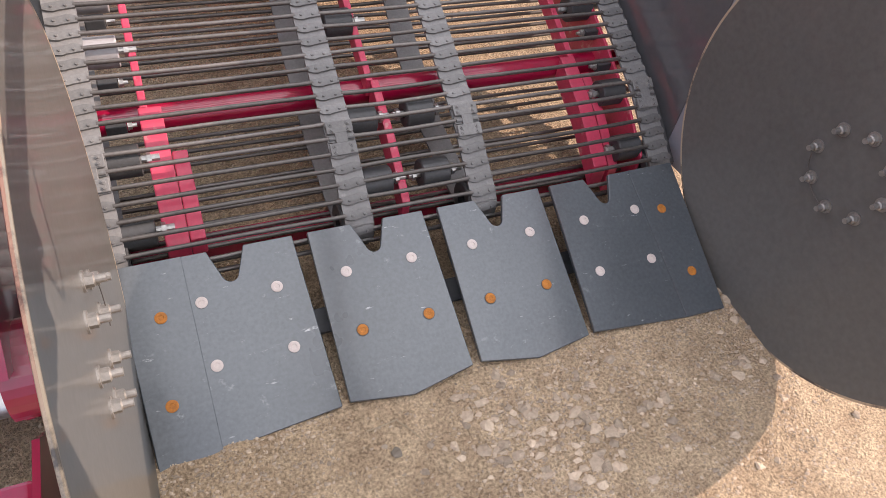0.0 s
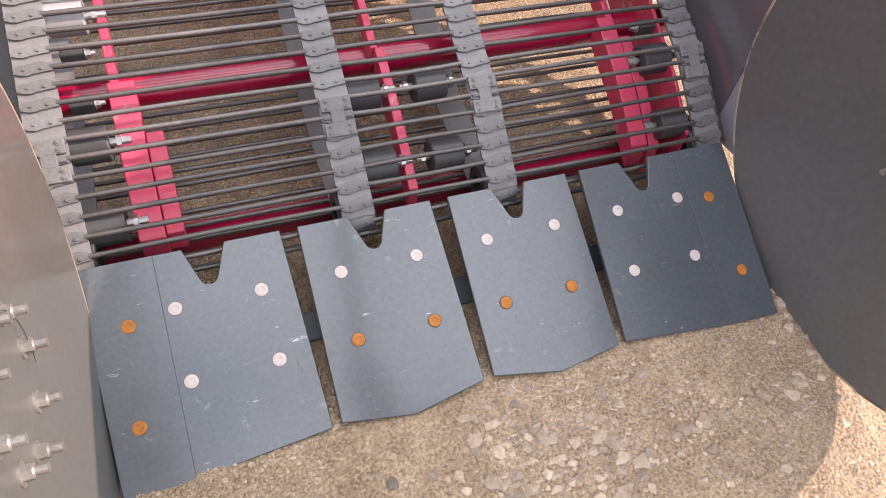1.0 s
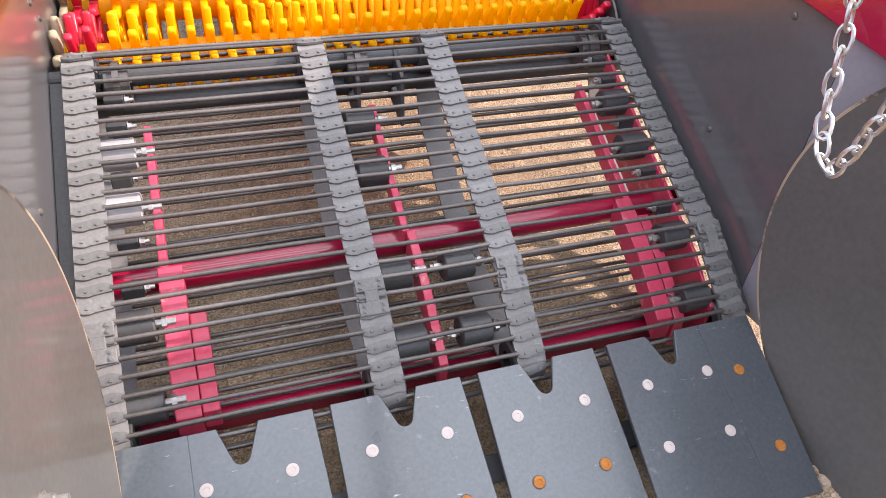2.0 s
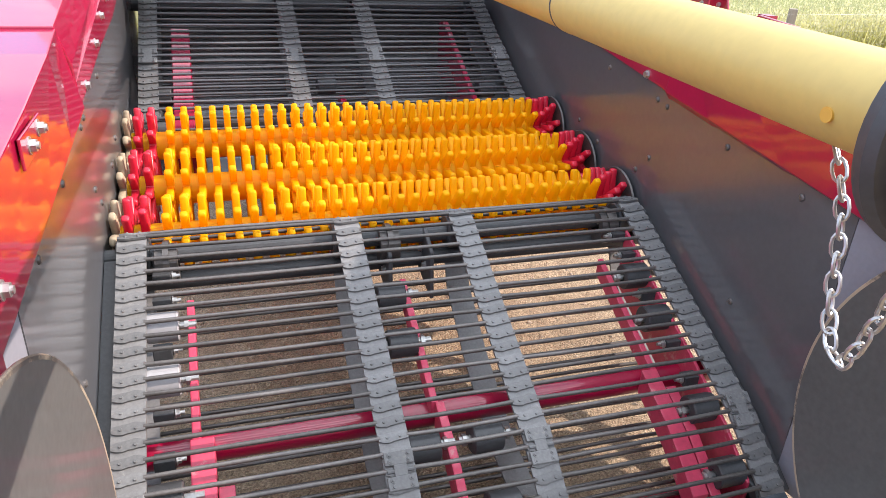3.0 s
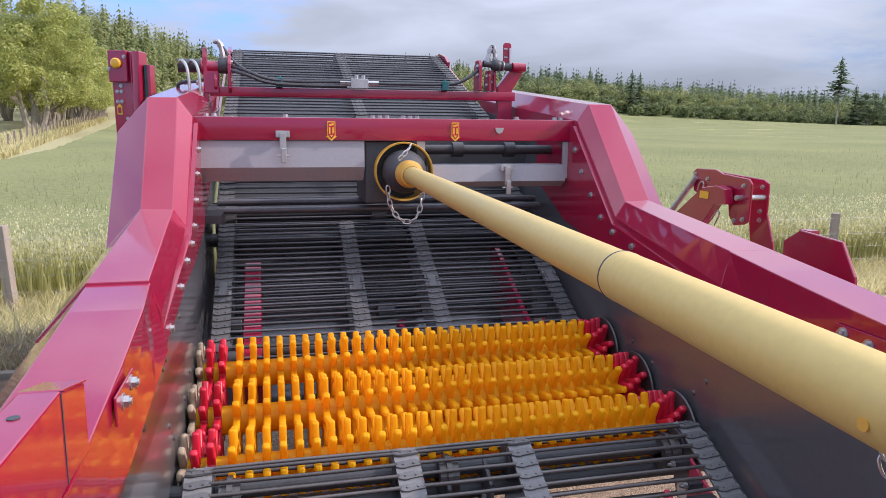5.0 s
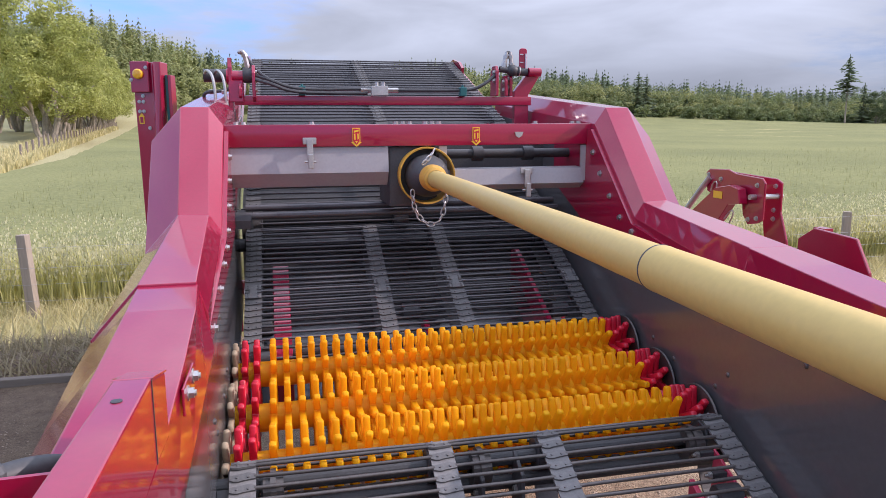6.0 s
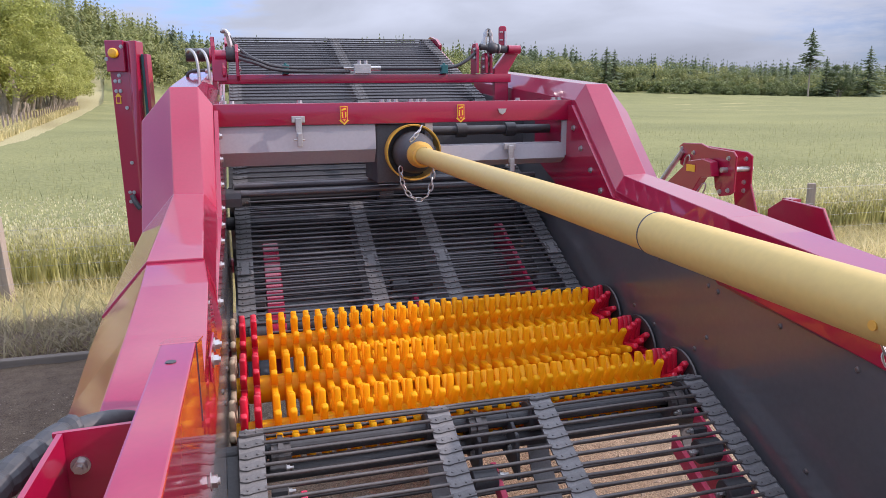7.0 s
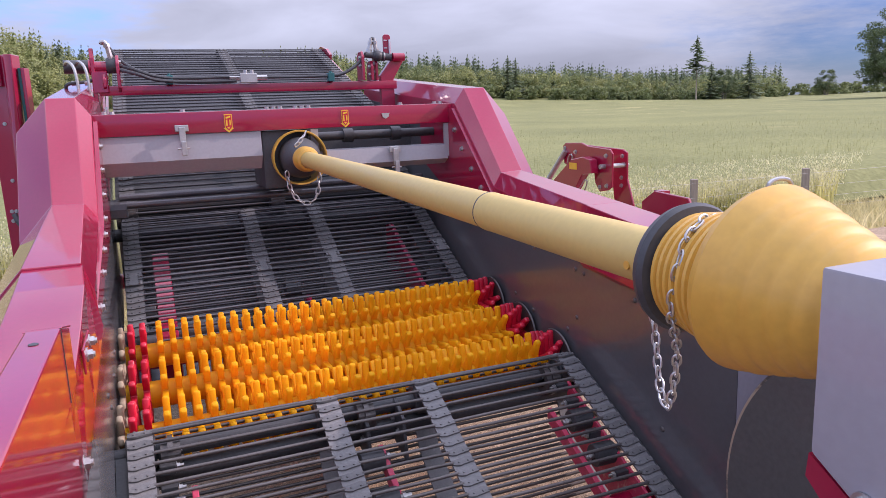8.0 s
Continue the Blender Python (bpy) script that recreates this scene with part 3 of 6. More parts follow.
def along(way, step_len, start=0.0):
    """Places and directions every step_len round a closed way."""
    pts = way + [way[0]]
    lens = [(b - a).length for a, b in zip(pts, pts[1:])]
    total = sum(lens)
    count = round(total / step_len)
    s, out = total / count, []
    for k in range(count):
        t = (start + k * s) % total
        for a, b, q in zip(pts, pts[1:], lens):
            if t <= q:
                out.append((a.lerp(b, t / q), (b - a).normalized()))
                break
            t -= q
    return out


def rod_mesh(belts, half, bow, mats, plate_len=0.0235, plate_w=0.068, r=0.0056):
    """A web rod, pressed flat and riveted where it crosses each belt, bent a little between them."""
    bm = bmesh.new()
    cuts = []
    for b in belts:
        cuts += [(b - plate_w / 2, b + plate_w / 2)]
    x = -half
    spans = []
    for a, b in cuts:
        if a - x > 0.01:
            spans.append((x, a))
        x = b
    if half - x > 0.01:
        spans.append((x, half))
    for a, b in spans:
        dy, dz = bow.uniform(-0.0035, 0.0035), bow.uniform(-0.003, 0.002)
        tube(bm, [(a - 0.004 + (b - a + 0.008) * u, dy * math.sin(math.pi * u), 0.006 + dz * math.sin(math.pi * u)) for u in (0, 0.2, 0.5, 0.8, 1)], r, 9)
    for a, b in cuts:
        secs = []
        for k in range(7):
            u = k / 6
            px = a + (b - a) * u
            lip = 0.0022 * math.sin(u * 2 * math.pi)
            hw = plate_len / 2 * (0.66, 0.86, 1.0, 0.92, 1.0, 0.86, 0.66)[k]
            secs.append([(px, -hw - lip, 0.0025), (px, -hw - lip, 0.0085), (px, 0, 0.0112), (px, hw - lip, 0.0085), (px, hw - lip, 0.0025)])
        flat = len(bm.faces)
        loft(bm, secs)
        for u in (0.28, 0.72):
            rod(bm, (a + (b - a) * u, -0.002, 0.009), (a + (b - a) * u, -0.002, 0.0128), 0.0045, 8, 0.003)
        bm.faces.ensure_lookup_table()
        for k in range(flat, len(bm.faces)):
            bm.faces[k].material_index = 1
    bmesh.ops.recalc_face_normals(bm, faces=bm.faces)
    me = bpy.data.meshes.new("rod")
    bm.to_mesh(me)
    bm.free()
    for m in mats:
        me.materials.append(m)
    me.shade_smooth()
    me.set_sharp_from_angle(angle=radians(52))
    return me


def joint_mesh():
    """Hinge of a belt: two riveted leaves with knuckles."""
    bm = bmesh.new()
    for y0, y1 in ((-0.042, -0.012), (0.012, 0.042)):
        box(bm, (-0.033, y0, 0.010), (0.033, y1, 0.0155), 0.002)
        for x in (-0.021, 0.021):
            for y in (y0 + 0.008, y1 - 0.008):
                rod(bm, (x, y, 0.0145), (x, y, 0.0170), 0.0062, 10, 0.0056)
                rod(bm, (x, y, 0.0170), (x, y, 0.0192), 0.0032, 8, 0.0026)
    box(bm, (-0.015, -0.013, 0.009), (0.015, 0.013, 0.0155), 0.002)
    rod(bm, (-0.03, 0, 0.010), (0.03, 0, 0.010), 0.005, 8)
    bmesh.ops.recalc_face_normals(bm, faces=bm.faces)
    me = bpy.data.meshes.new("belt_joint")
    bm.to_mesh(me)
    bm.free()
    me.materials.append(PLATE)
    return me


def rod_pose(p, d):
    n = Vector((1, 0, 0)).cross(d)
    return Matrix(((1, d.x, n.x, p.x), (0, d.y, n.y, p.y), (0, d.z, n.z, p.z), (0, 0, 0, 1)))


def web(name, label, top, r, pitch, belts, half, start=0.0, joint=None, belt_w=0.07, mats=None, rubber=BELT, sag=0.0, nose=True):
    way, front, rear = loop_path(top, r, sag)
    ob = None
    for c in (rear, front):
        if nose or c == rear:
            bm = rod(bmesh.new(), (-PLATE_X, c.y, c.z), (PLATE_X, c.y, c.z), r * 0.45, 20)
            ob = M(name, bm, RUBBER, label) if ob is None else part("end_shaft", bm, RUBBER, ob) and ob
        for b in belts:
            bm = lathe(bmesh.new(), [(0, r * 0.4), (0, r - 0.009), (0.003, r - 0.006), (0.077, r - 0.006), (0.08, r - 0.009), (0.08, r * 0.4)], (b - 0.04, c.y, c.z), (1, 0, 0), 24)
            part("end_roller", bm, RUBBER, ob, "", True)
    for b in belts:
        bm, pts = bmesh.new(), along(way, 0.02)
        secs = []
        for p, d in pts:
            n = Vector((1, 0, 0)).cross(d)
            secs.append([p + Vector((b + x, 0, 0)) + n * h for x, h in ((-belt_w / 2, -0.004), (belt_w / 2, -0.004), (belt_w / 2, 0.003), (-belt_w / 2, 0.003))])
        rings = [[bm.verts.new(v) for v in s] for s in secs]
        for s, t in zip(rings, rings[1:] + rings[:1]):
            for i in range(4):
                bm.faces.new((s[i], s[(i + 1) % 4], t[(i + 1) % 4], t[i]))
        part("belt", bm, rubber, ob, "worn black rubber belt")
    bow = random.Random(len(belts) + int(pitch * 1000))
    kinds = [rod_mesh(belts, half, bow, mats or (ROD_DARK, PLATE_DARK)) for _ in range(6)]
    for p, d in along(way, pitch, start):
        shared("rod", kinds[bow.randrange(6)], ob, rod_pose(p, d))
    if joint is not None:
        jm = joint_mesh()
        p, d = min(along(way, 0.004)[: int(len(along(way, 0.004)) * 0.5)], key=lambda q: abs(q[0].y - joint))
        for b in belts:
            shared("belt_joint", jm, ob, rod_pose(p + Vector((b, 0, 0)), d))
    return ob


web("digging_web", "steel rod web on four riveted rubber belts", [(0.135, 0.150), (0.30, 0.268), (0.93, 0.565)], 0.055, 0.0378,
    (-0.722, -0.168, 0.166, 0.722), 0.757, 0.004, 0.292, mats=(ROD, PLATE), rubber=BELT_WORN, sag=0.11, nose=False)
web("second_web", "dark steel rod web climbing behind the star rollers", [(1.86, 0.66), (2.52, 1.00)], 0.07, 0.0378,
    (-0.722, -0.168, 0.166, 0.722), 0.757, 0.0, 2.12)
web("upper_web", "dark steel rod web under the cross beam", [(2.62, 1.12), (3.35, 1.50)], 0.08, 0.05, (-0.722, 0.0, 0.722), 0.757)
web("rear_web", "dark steel rod elevator web rising at the rear", [(3.25, 1.53), (4.58, 1.985)], 0.09, 0.058, (-0.722, 0.0, 0.722), 0.745)

# frame under the digging web: cross tube, fore-and-aft bars and belt rollers
bm = rod(bmesh.new(), (-PLATE_X, 0.50, 0.235), (PLATE_X, 0.50, 0.235), 0.034, 20)
M("cross_tube", bm, RED, "red painted round cross tube", True)
bm = box(bmesh.new(), (-PLATE_X, 0.225, 0.0), (PLATE_X, 0.275, 0.045), 0.004)
M("cross_bar", bm, RED)


def under_web(y):
    """Height of the digging web's top at y."""
    return 0.268 + (y - 0.30) * 0.4714 if y > 0.3 else 0.150 + (y - 0.135) * 0.715


def web_bar(x, y0, y1, w, depth, drop, label=""):
    bm = bmesh.new()
    ys = [y0 + (y1 - y0) * k / 6 for k in range(7)]
    prism(bm, [(y, under_web(y) - drop) for y in ys] + [(y, under_web(y) - drop - depth) for y in reversed(ys)], 0, x - w / 2, x + w / 2)
    soften(bm, 0.003, 40, 2)
    return M("web_bar", bm, RED_DUSTY, label)


for x, wide in ((-0.578, 0.052), (-0.028, 0.022), (0.555, 0.045)):
    web_bar(x, 0.17, 0.46, wide, 0.07, 0.045, "dusty red steel bar")
    web_bar(x - 0.012 * (1 if x < 0 else -1), 0.46, 0.80, 0.018, 0.05, 0.045)
    if x == -0.578:
        web_bar(x + 0.045, 0.18, 0.36, 0.035, 0.05, 0.055)
    if x == 0.555:
        web_bar(x + 0.048, 0.17, 0.42, 0.030, 0.09, 0.060, "dusty red steel bar")
        web_bar(0.680, 0.16, 0.86, 0.010, 0.18, 0.018, "dusty red plate beside the rollers")


def belt_roller(x, y, mat, r=0.037, w=0.075):
    z = under_web(y) - 0.010 - r
    bm = bmesh.new()
    lathe(bm, [(0, 0.012), (0, r - 0.003), (0.003, r), (w - 0.003, r), (w, r - 0.003), (w, 0.012)], (x - w / 2, y, z), (1, 0, 0), 24)
    ob = M("belt_roller", bm, mat, "", True)
    bm = rod(bmesh.new(), (x - w / 2 - 0.03, y, z), (x + w / 2 + 0.04, y, z), 0.009, 10)
    for e in (-1, 1):
        rod(bm, (x + e * (w / 2 + 0.012), y, z), (x + e * (w / 2 + 0.022), y, z), 0.015, 6)
    part("axle", bm, ZINC, ob)


for y in (0.205, 0.345):
    for x in (-0.655, -0.095, 0.06, 0.645):
        belt_roller(x, y + (0.02 if abs(x) < 0.2 else 0), RUBBER)
for y in (0.60, 0.735):
    belt_roller(-0.655, y, GREY)
    belt_roller(-0.085, y + 0.02, RUBBER)
    belt_roller(0.645, y, RUBBER)
# drive shaft under the rear end of the digging web
bm = rod(bmesh.new(), (-PLATE_X, 0.96, 0.44), (PLATE_X, 0.96, 0.44), 0.028, 20)
M("drive_shaft", bm, RUBBER, "", True)
for x in (-0.64, -0.05, 0.64):
    bm = bmesh.new()
    lathe(bm, [(0, 0.025), (0, 0.05), (0.02, 0.05), (0.02, 0.058), (0.035, 0.058), (0.035, 0.05), (0.055, 0.05), (0.055, 0.025)], (x - 0.03, 0.93, 0.505), (1, 0, 0), 16)
    M("sprocket", bm, ROD)
# bearing brackets beside the outer belts
for sx in (-1, 1):
    for y in (0.42, 0.52, 0.67, 0.80, 0.87, 0.92):
        z = under_web(y) - 0.03
        bm = box(bmesh.new(), (sx * 0.655 - 0.022, y - 0.016, z - 0.03), (sx * 0.655 + 0.022, y + 0.016, z), 0.003)
        bb = M("bearing_bracket", bm, RUBBER, "black bearing bracket")
        bolts(bb, [(sx * 0.631, y, z - 0.012)], (-sx, 0, 0), 0.009, 0.008, 0.012)
for x in (-0.06, 0.06):
    bm = prism(bmesh.new(), [(0.84, 0.36), (0.99, 0.40), (1.00, 0.50), (0.95, 0.545), (0.86, 0.50)], 0, x - 0.006, x + 0.006)
    br = M("shaft_bracket", soften(bm, 0.002, 30, 1), RUBBER, "black shaft bracket plate")
    bolts(br, [(x - 0.006, 0.90, 0.44), (x - 0.006, 0.95, 0.47)], (-1, 0, 0), 0.009, 0.008)
# red plates under the second web
for x, y0, y1, deep, half in ((-0.605, 1.78, 2.40, 0.16, 0.036), (0.0, 1.82, 2.02, 0.16, 0.012), (0.555, 1.78, 2.46, 0.26, 0.012)):
    zt = lambda y: 0.66 + (y - 1.86) * 0.515 - 0.045
    bm = prism(bmesh.new(), [(y0, zt(y0)), (y1 - 0.05, zt(y1 - 0.05)), (y1, zt(y1) - 0.05), (y1, zt(y1) - deep), (y0, zt(y0) - deep)], 0, x - half, x + half)
    pl = M("web_plate", soften(bm, 0.003, 30, 1), RED, "crimson plate carrying the web rollers")
    for y in (y0 + 0.06, y0 + 0.22):
        bm = lathe(bmesh.new(), [(0, 0.010), (0, 0.034), (0.003, 0.037), (0.072, 0.037), (0.075, 0.034), (0.075, 0.010)], (x - half - 0.08 if x < 0.3 else x + 0.03, y, zt(y) - 0.012), (1, 0, 0), 24)
        part("belt_roller", bm, RUBBER, pl, "black belt roller", True)
bm = rod(bmesh.new(), (-PLATE_X, 2.0, 0.46), (PLATE_X, 2.0, 0.46), 0.035, 16)
M("cross_tube", bm, RED, "", True)

# ---- star rollers ----
def star_mesh(mat, fingers=10, r=0.130, thick=0.0215, name="star", half=0.0110):
    """A moulded star: hub and round-ended fingers in one body, its edges well rounded."""
    def ring(x, inset):
        out = []
        for k in range(fingers):
            a = 2 * math.pi * k / fingers
            c, s = math.cos(a), math.sin(a)
            side = [(0.058, 0.0172), (0.080, half * 1.30), (0.100, half * 1.12), (r - 0.006, half * 0.98)]
            tip = [(r - 0.0012, -half * 0.78), (r, -half * 0.35), (r, half * 0.35), (r - 0.0012, half * 0.78)]
            for rr, u in [(p, -q) for p, q in side] + tip + side[::-1]:
                if rr > 0.06:
                    u -= math.copysign(min(inset, abs(u)), u)
                    rr -= inset * (1.0 if rr > r - 0.01 else 0.0)
                u += 0.004 * ((rr - 0.066) / (r - 0.066)) ** 2
                out.append((x, rr * c - u * s, rr * s + u * c))
        return out
    bm = bmesh.new()
    h = thick / 2
    loft(bm, [ring(-h, 0.0045), ring(-h + 0.0012, 0.0022), ring(-h + 0.004, 0.0005), ring(-h + 0.008, 0), ring(h - 0.008, 0), ring(h - 0.004, 0.0005), ring(h - 0.0012, 0.0022), ring(h, 0.0045)])
    bmesh.ops.recalc_face_normals(bm, faces=bm.faces)
    me = bpy.data.meshes.new(name)
    bm.to_mesh(me)
    bm.free()
    me.materials.append(mat)
    me.shade_smooth()
    me.set_sharp_from_angle(angle=radians(60))
    return me


star_y, star_r = star_mesh(STAR_Y), star_mesh(STAR_R)
star_t = star_mesh(TAN, 10, 0.122, 0.018, "end_star", 0.014)
PITCH_X = 1.31 / 28
for k, (y, z) in enumerate(((1.105, 0.492), (1.380, 0.535), (1.655, 0.592))):
    bm = rod(bmesh.new(), (-0.78, y, z), (0.78, y, z), 0.047, 24)
    ob = M("star_roller", bm, STAR_Y, "orange rubber finger-star cleaning roller", True)
    for i in range(29):
        a = radians(88 + k * 9 - i * 0.35)
        shared("star", star_y, ob, Matrix.Translation((-0.642 + i * PITCH_X, y, z)) @ Matrix.Rotation(a, 4, "X"))
    for j, x in enumerate((-0.742, -0.700, 0.696, 0.725, 0.754)):
        e = shared("star", star_r, ob, Matrix.Translation((x, y, z)) @ Matrix.Rotation(radians(88 + 13 * k - 9 * j), 4, "X"))
        e["label"] = "red rubber end star"
    e = shared("end_star", star_t, ob, Matrix.Translation((-0.776, y, z)) @ Matrix.Rotation(radians(80 + 17 * k), 4, "X"))
    e["label"] = "dusty tan end star"
    bm = lathe(bmesh.new(), [(0, 0.0), (0, 0.128), (0.006, 0.130), (0.006, 0.0)], (0.772, y, z), (1, 0, 0), 36)
    part("end_flange", bm, ROD, ob, "dusty steel end disc")

# ---- side plates ----
PLATE_OUT = [(0.195, 0.115), (0.195, 0.883), (0.55, 0.92), (1.35, 1.03), (1.68, 1.06), (2.10, 1.42), (3.6, 1.58), (3.6, 1.0), (2.6, 0.62), (1.85, 0.47), (1.0, 0.47), (0.9, 0.45), (0.25, 0.14)]
for sx, nm in ((-1, "left"), (1, "right")):
    bm = prism(bmesh.new(), PLATE_OUT, 0, sx * PLATE_X, sx * (PLATE_X + 0.008))
    side = M("side_plate", bm, BLACK, "glossy black painted steel side plate")
    # front plate, set out a little to clear the disc; paler grey paints its sheen
    bm = bmesh.new()
    loft(bm, [[(sx * (x + o), y, z) for x, z in ((0.0, 0.10), (0.0, top), (0.006, top), (0.006, 0.10))] for o, y, top in ((PLATE_X + 0.002, 0.1945, 0.880), (PLATE_X + 0.028, -0.03, 0.858))])
    part("front_plate", bm, LILAC_D, side, "steel front plate with its sky sheen coloured in grey")
    bm = lathe(bmesh.new(), [(0, 0.009), (0.003, 0.008), (0.005, 0.005), (0.0055, 0.0001)], (0, 0, 0), (-sx, 0, 0), 12)
    rv = bpy.data.meshes.new("rivet")
    bm.to_mesh(rv)
    bm.free()
    rv.materials.append(ROD)
    for y, z in ((0.354, 0.815), (0.637, 0.845), (0.931, 0.875), (0.984, 0.883), (1.287, 0.915), (0.977, 0.701), (1.039, 0.641), (1.451, 0.688), (1.30, 0.652), (0.49, 0.46)):
        shared("rivet", rv, side, Matrix.Translation((sx * PLATE_X, y, z)))


# ---- side beams: folded box sections, mirrored on both sides ----
def sec(sx, y, pts):
    return [(sx * x, y, z) for x, z in pts]


for sx in (-1, 1):
    # forward cover, square shouldered, sinking to the front; the right one sits a little higher
    lift = 0.0 if sx < 0 else 0.02
    bm = bmesh.new()
    fwd = []
    for y, inner, top, out, low in ((-0.075, 0.774, 1.012, 0.930, 1.03), (0.13, 0.776, 1.028, 0.932, 1.04), (0.43, 0.781, 1.056, 0.936, 1.05), (0.72, 0.790, 1.085, 0.942, 1.065), (0.935, 0.808, 1.097 + lift * 0.3, 0.953, 1.075)):
        edge = 0.822 + max(y, 0) * 0.105
        top += lift
        fwd.append(sec(sx, y, [(BEAM_X, edge), (inner, top), (out, top), (low, top - 0.138), (low, 0.80), (0.90, 0.76)]))
    loft(bm, fwd)
    soften(bm, 0.003, 20, 2)
    beam = M("side_beam", bm, RED, "glossy crimson folded side beam")
    # middle length with chamfered shoulder, then the rising part and the level rear part
    bm = bmesh.new()
    folds = [
        sec(sx, 0.930, [(0.782, 0.92), (0.786, 1.020), (0.811, 1.103 + lift), (0.953, 1.103 + lift), (1.075, 0.965), (1.075, 0.80), (0.96, 0.76)]),
        sec(sx, 1.655, [(0.796, 1.04), (0.800, 1.130), (0.840, 1.192), (0.942, 1.196), (1.060, 1.062), (1.060, 0.90), (0.96, 0.86)]),
        sec(sx, 2.065, [(0.796, 1.40), (0.803, 1.505), (0.855, 1.578), (0.962, 1.578), (1.078, 1.445), (1.078, 1.28), (0.97, 1.23)]),
        sec(sx, 3.60, [(0.796, 1.45), (0.803, 1.640), (0.862, 1.712), (0.968, 1.712), (1.084, 1.580), (1.084, 1.40), (0.97, 1.36)]),
    ]
    fine = [[tuple(Vector(p).lerp(Vector(q), k / 8)) for p, q in zip(f, g)] for f, g in zip(folds, folds[1:]) for k in range(8)]
    loft(bm, fine + folds[-1:])
    soften(bm, 0.003, 16, 2)
    part("rear_cover", bm, RED, beam)
    # inner cheek plate below the shoulder
    bm = prism(bmesh.new(), [(0.935, 0.98), (1.39, 1.06), (1.650, 1.105), (2.062, 1.482), (2.5, 1.52), (2.5, 1.22), (2.12, 1.06), (1.75, 1.00), (1.40, 0.975), (0.935, 0.920)], 0, sx * 0.784, sx * 0.800)
    part("cheek_plate", bm, RED, beam)
    bolts(beam, [(sx * 0.784, y, z) for y, z in ((1.05, 0.945), (1.30, 1.0), (1.48, 1.045), (1.64, 1.075), (1.75, 1.12), (1.85, 1.20), (1.95, 1.29), (2.03, 1.38))], (-sx, 0, 0), 0.010, 0.008, label="zinc plated hexagon bolt")
    # inner skin that runs on to the front
    lo, hi = sorted((sx * 0.7715, sx * 0.7755))
    bm = prism(bmesh.new(), [(-0.70, 0.86), (-0.70, 1.03), (0.018, 1.030), (0.024, 0.95), (0.026, 0.80), (-0.2, 0.80)], 0, lo, hi)
    part("inner_skin", bm, RED, beam)
    # small plate with two bolts on the inner face
    lo, hi = sorted((sx * BEAM_X, sx * (BEAM_X - 0.005)))
    bm = box(bmesh.new(), (lo, 0.315, 0.985), (hi, 0.470, 1.036), 0.002)
    part("stop_plate", bm, RED, beam)
    bolts(beam, [(sx * (BEAM_X - 0.005), y, z) for y, z in ((0.440, 1.018), (0.365, 1.011), (0.078, 0.906))], (-sx, 0, 0), 0.011, 0.009, 0.006)

# raised channel along the left beam's front half, with hose bracket and bolts
bm = bmesh.new()
prism(bm, [(-0.75, 1.172), (0.022, 1.160), (0.030, 1.157), (0.130, 1.132), (0.130, 1.030), (0.020, 1.036), (-0.75, 1.00)], 0, -0.820, -0.7700)
soften(bm, 0.003, 30, 2)
ch = M("raised_channel", bm, RED, "crimson channel bolted on the side beam")
bm = box(bmesh.new(), (-0.7702, 0.019, 1.037), (-0.7688, 0.022, 1.158))
part("seam", bm, RUBBER, ch)
bm = prism(bmesh.new(), [(0.024, 1.1595), (0.029, 1.1600), (0.132, 1.1352), (0.132, 1.1328), (0.030, 1.1572)], 0, -0.8225, -0.7680)
part("end_cap", bm, RED, ch)
bm = lathe(bmesh.new(), [(0, 0.007), (0.0012, 0.007), (0.0012, 0.0001)], (-0.797, -0.060, 1.1614), (0, 0, 1), 16)
part("bolt_hole", bm, RUBBER, ch)
bm = bmesh.new()
prism(bm, [(-0.905, 1.150), (-0.818, 1.152), (-0.818, 0.98), (-0.895, 0.98)], 1, -0.226, -0.220)
prism(bm, [(-0.227, 1.150), (-0.75, 1.165), (-0.75, 1.02), (-0.227, 0.98)], 0, -0.900, -0.894)
part("hose_bracket", bm, RED, ch)
bolts(ch, [(-0.880, -0.226, 1.110), (-0.878, -0.226, 1.05)], (0, -1, 0), 0.0078, 0.007, 0.006)
hp = [Vector(v) for v in ((-0.830, -0.08, 1.075), (-0.850, -0.11, 1.110), (-0.90, -0.165, 1.126), (-0.945, -0.25, 1.122), (-0.985, -0.42, 1.10), (-1.02, -0.65, 1.03), (-1.04, -0.9, 0.9))]
hose = part("hose", tube(bmesh.new(), hp, 0.0150, 14, 3), RUBBER, ch, "black hydraulic hose in a spiral wrap", True)
bm, way = bmesh.new(), hp[2:]
for _ in range(3):
    way = [way[0]] + [p for a, b in zip(way, way[1:]) for p in (a.lerp(b, 0.25), a.lerp(b, 0.75))] + [way[-1]]
ridge, run = [], 0.0
for a, b in zip(way, way[1:]):
    steps = max(int((b - a).length / 0.0065), 1)
    for k in range(steps):
        ridge.append((a.lerp(b, k / steps), (b - a).normalized()))
rings = []
for k, (p, d) in enumerate(ridge):
    u = d.cross(Vector((0, 0, 1))).normalized()
    w = d.cross(u)
    r = (0.0150, 0.0186, 0.0190, 0.0186)[k % 4]
    rings.append([bm.verts.new(p + d * 0.006 * math.sin(2 * math.pi * i / 14) + (u * math.cos(2 * math.pi * i / 14) + w * math.sin(2 * math.pi * i / 14)) * r) for i in range(14)])
for a, b in zip(rings, rings[1:]):
    for i in range(14):
        bm.faces.new((a[i], a[(i + 1) % 14], b[(i + 1) % 14], b[i]))
part("spiral_wrap", bm, RUBBER, hose)
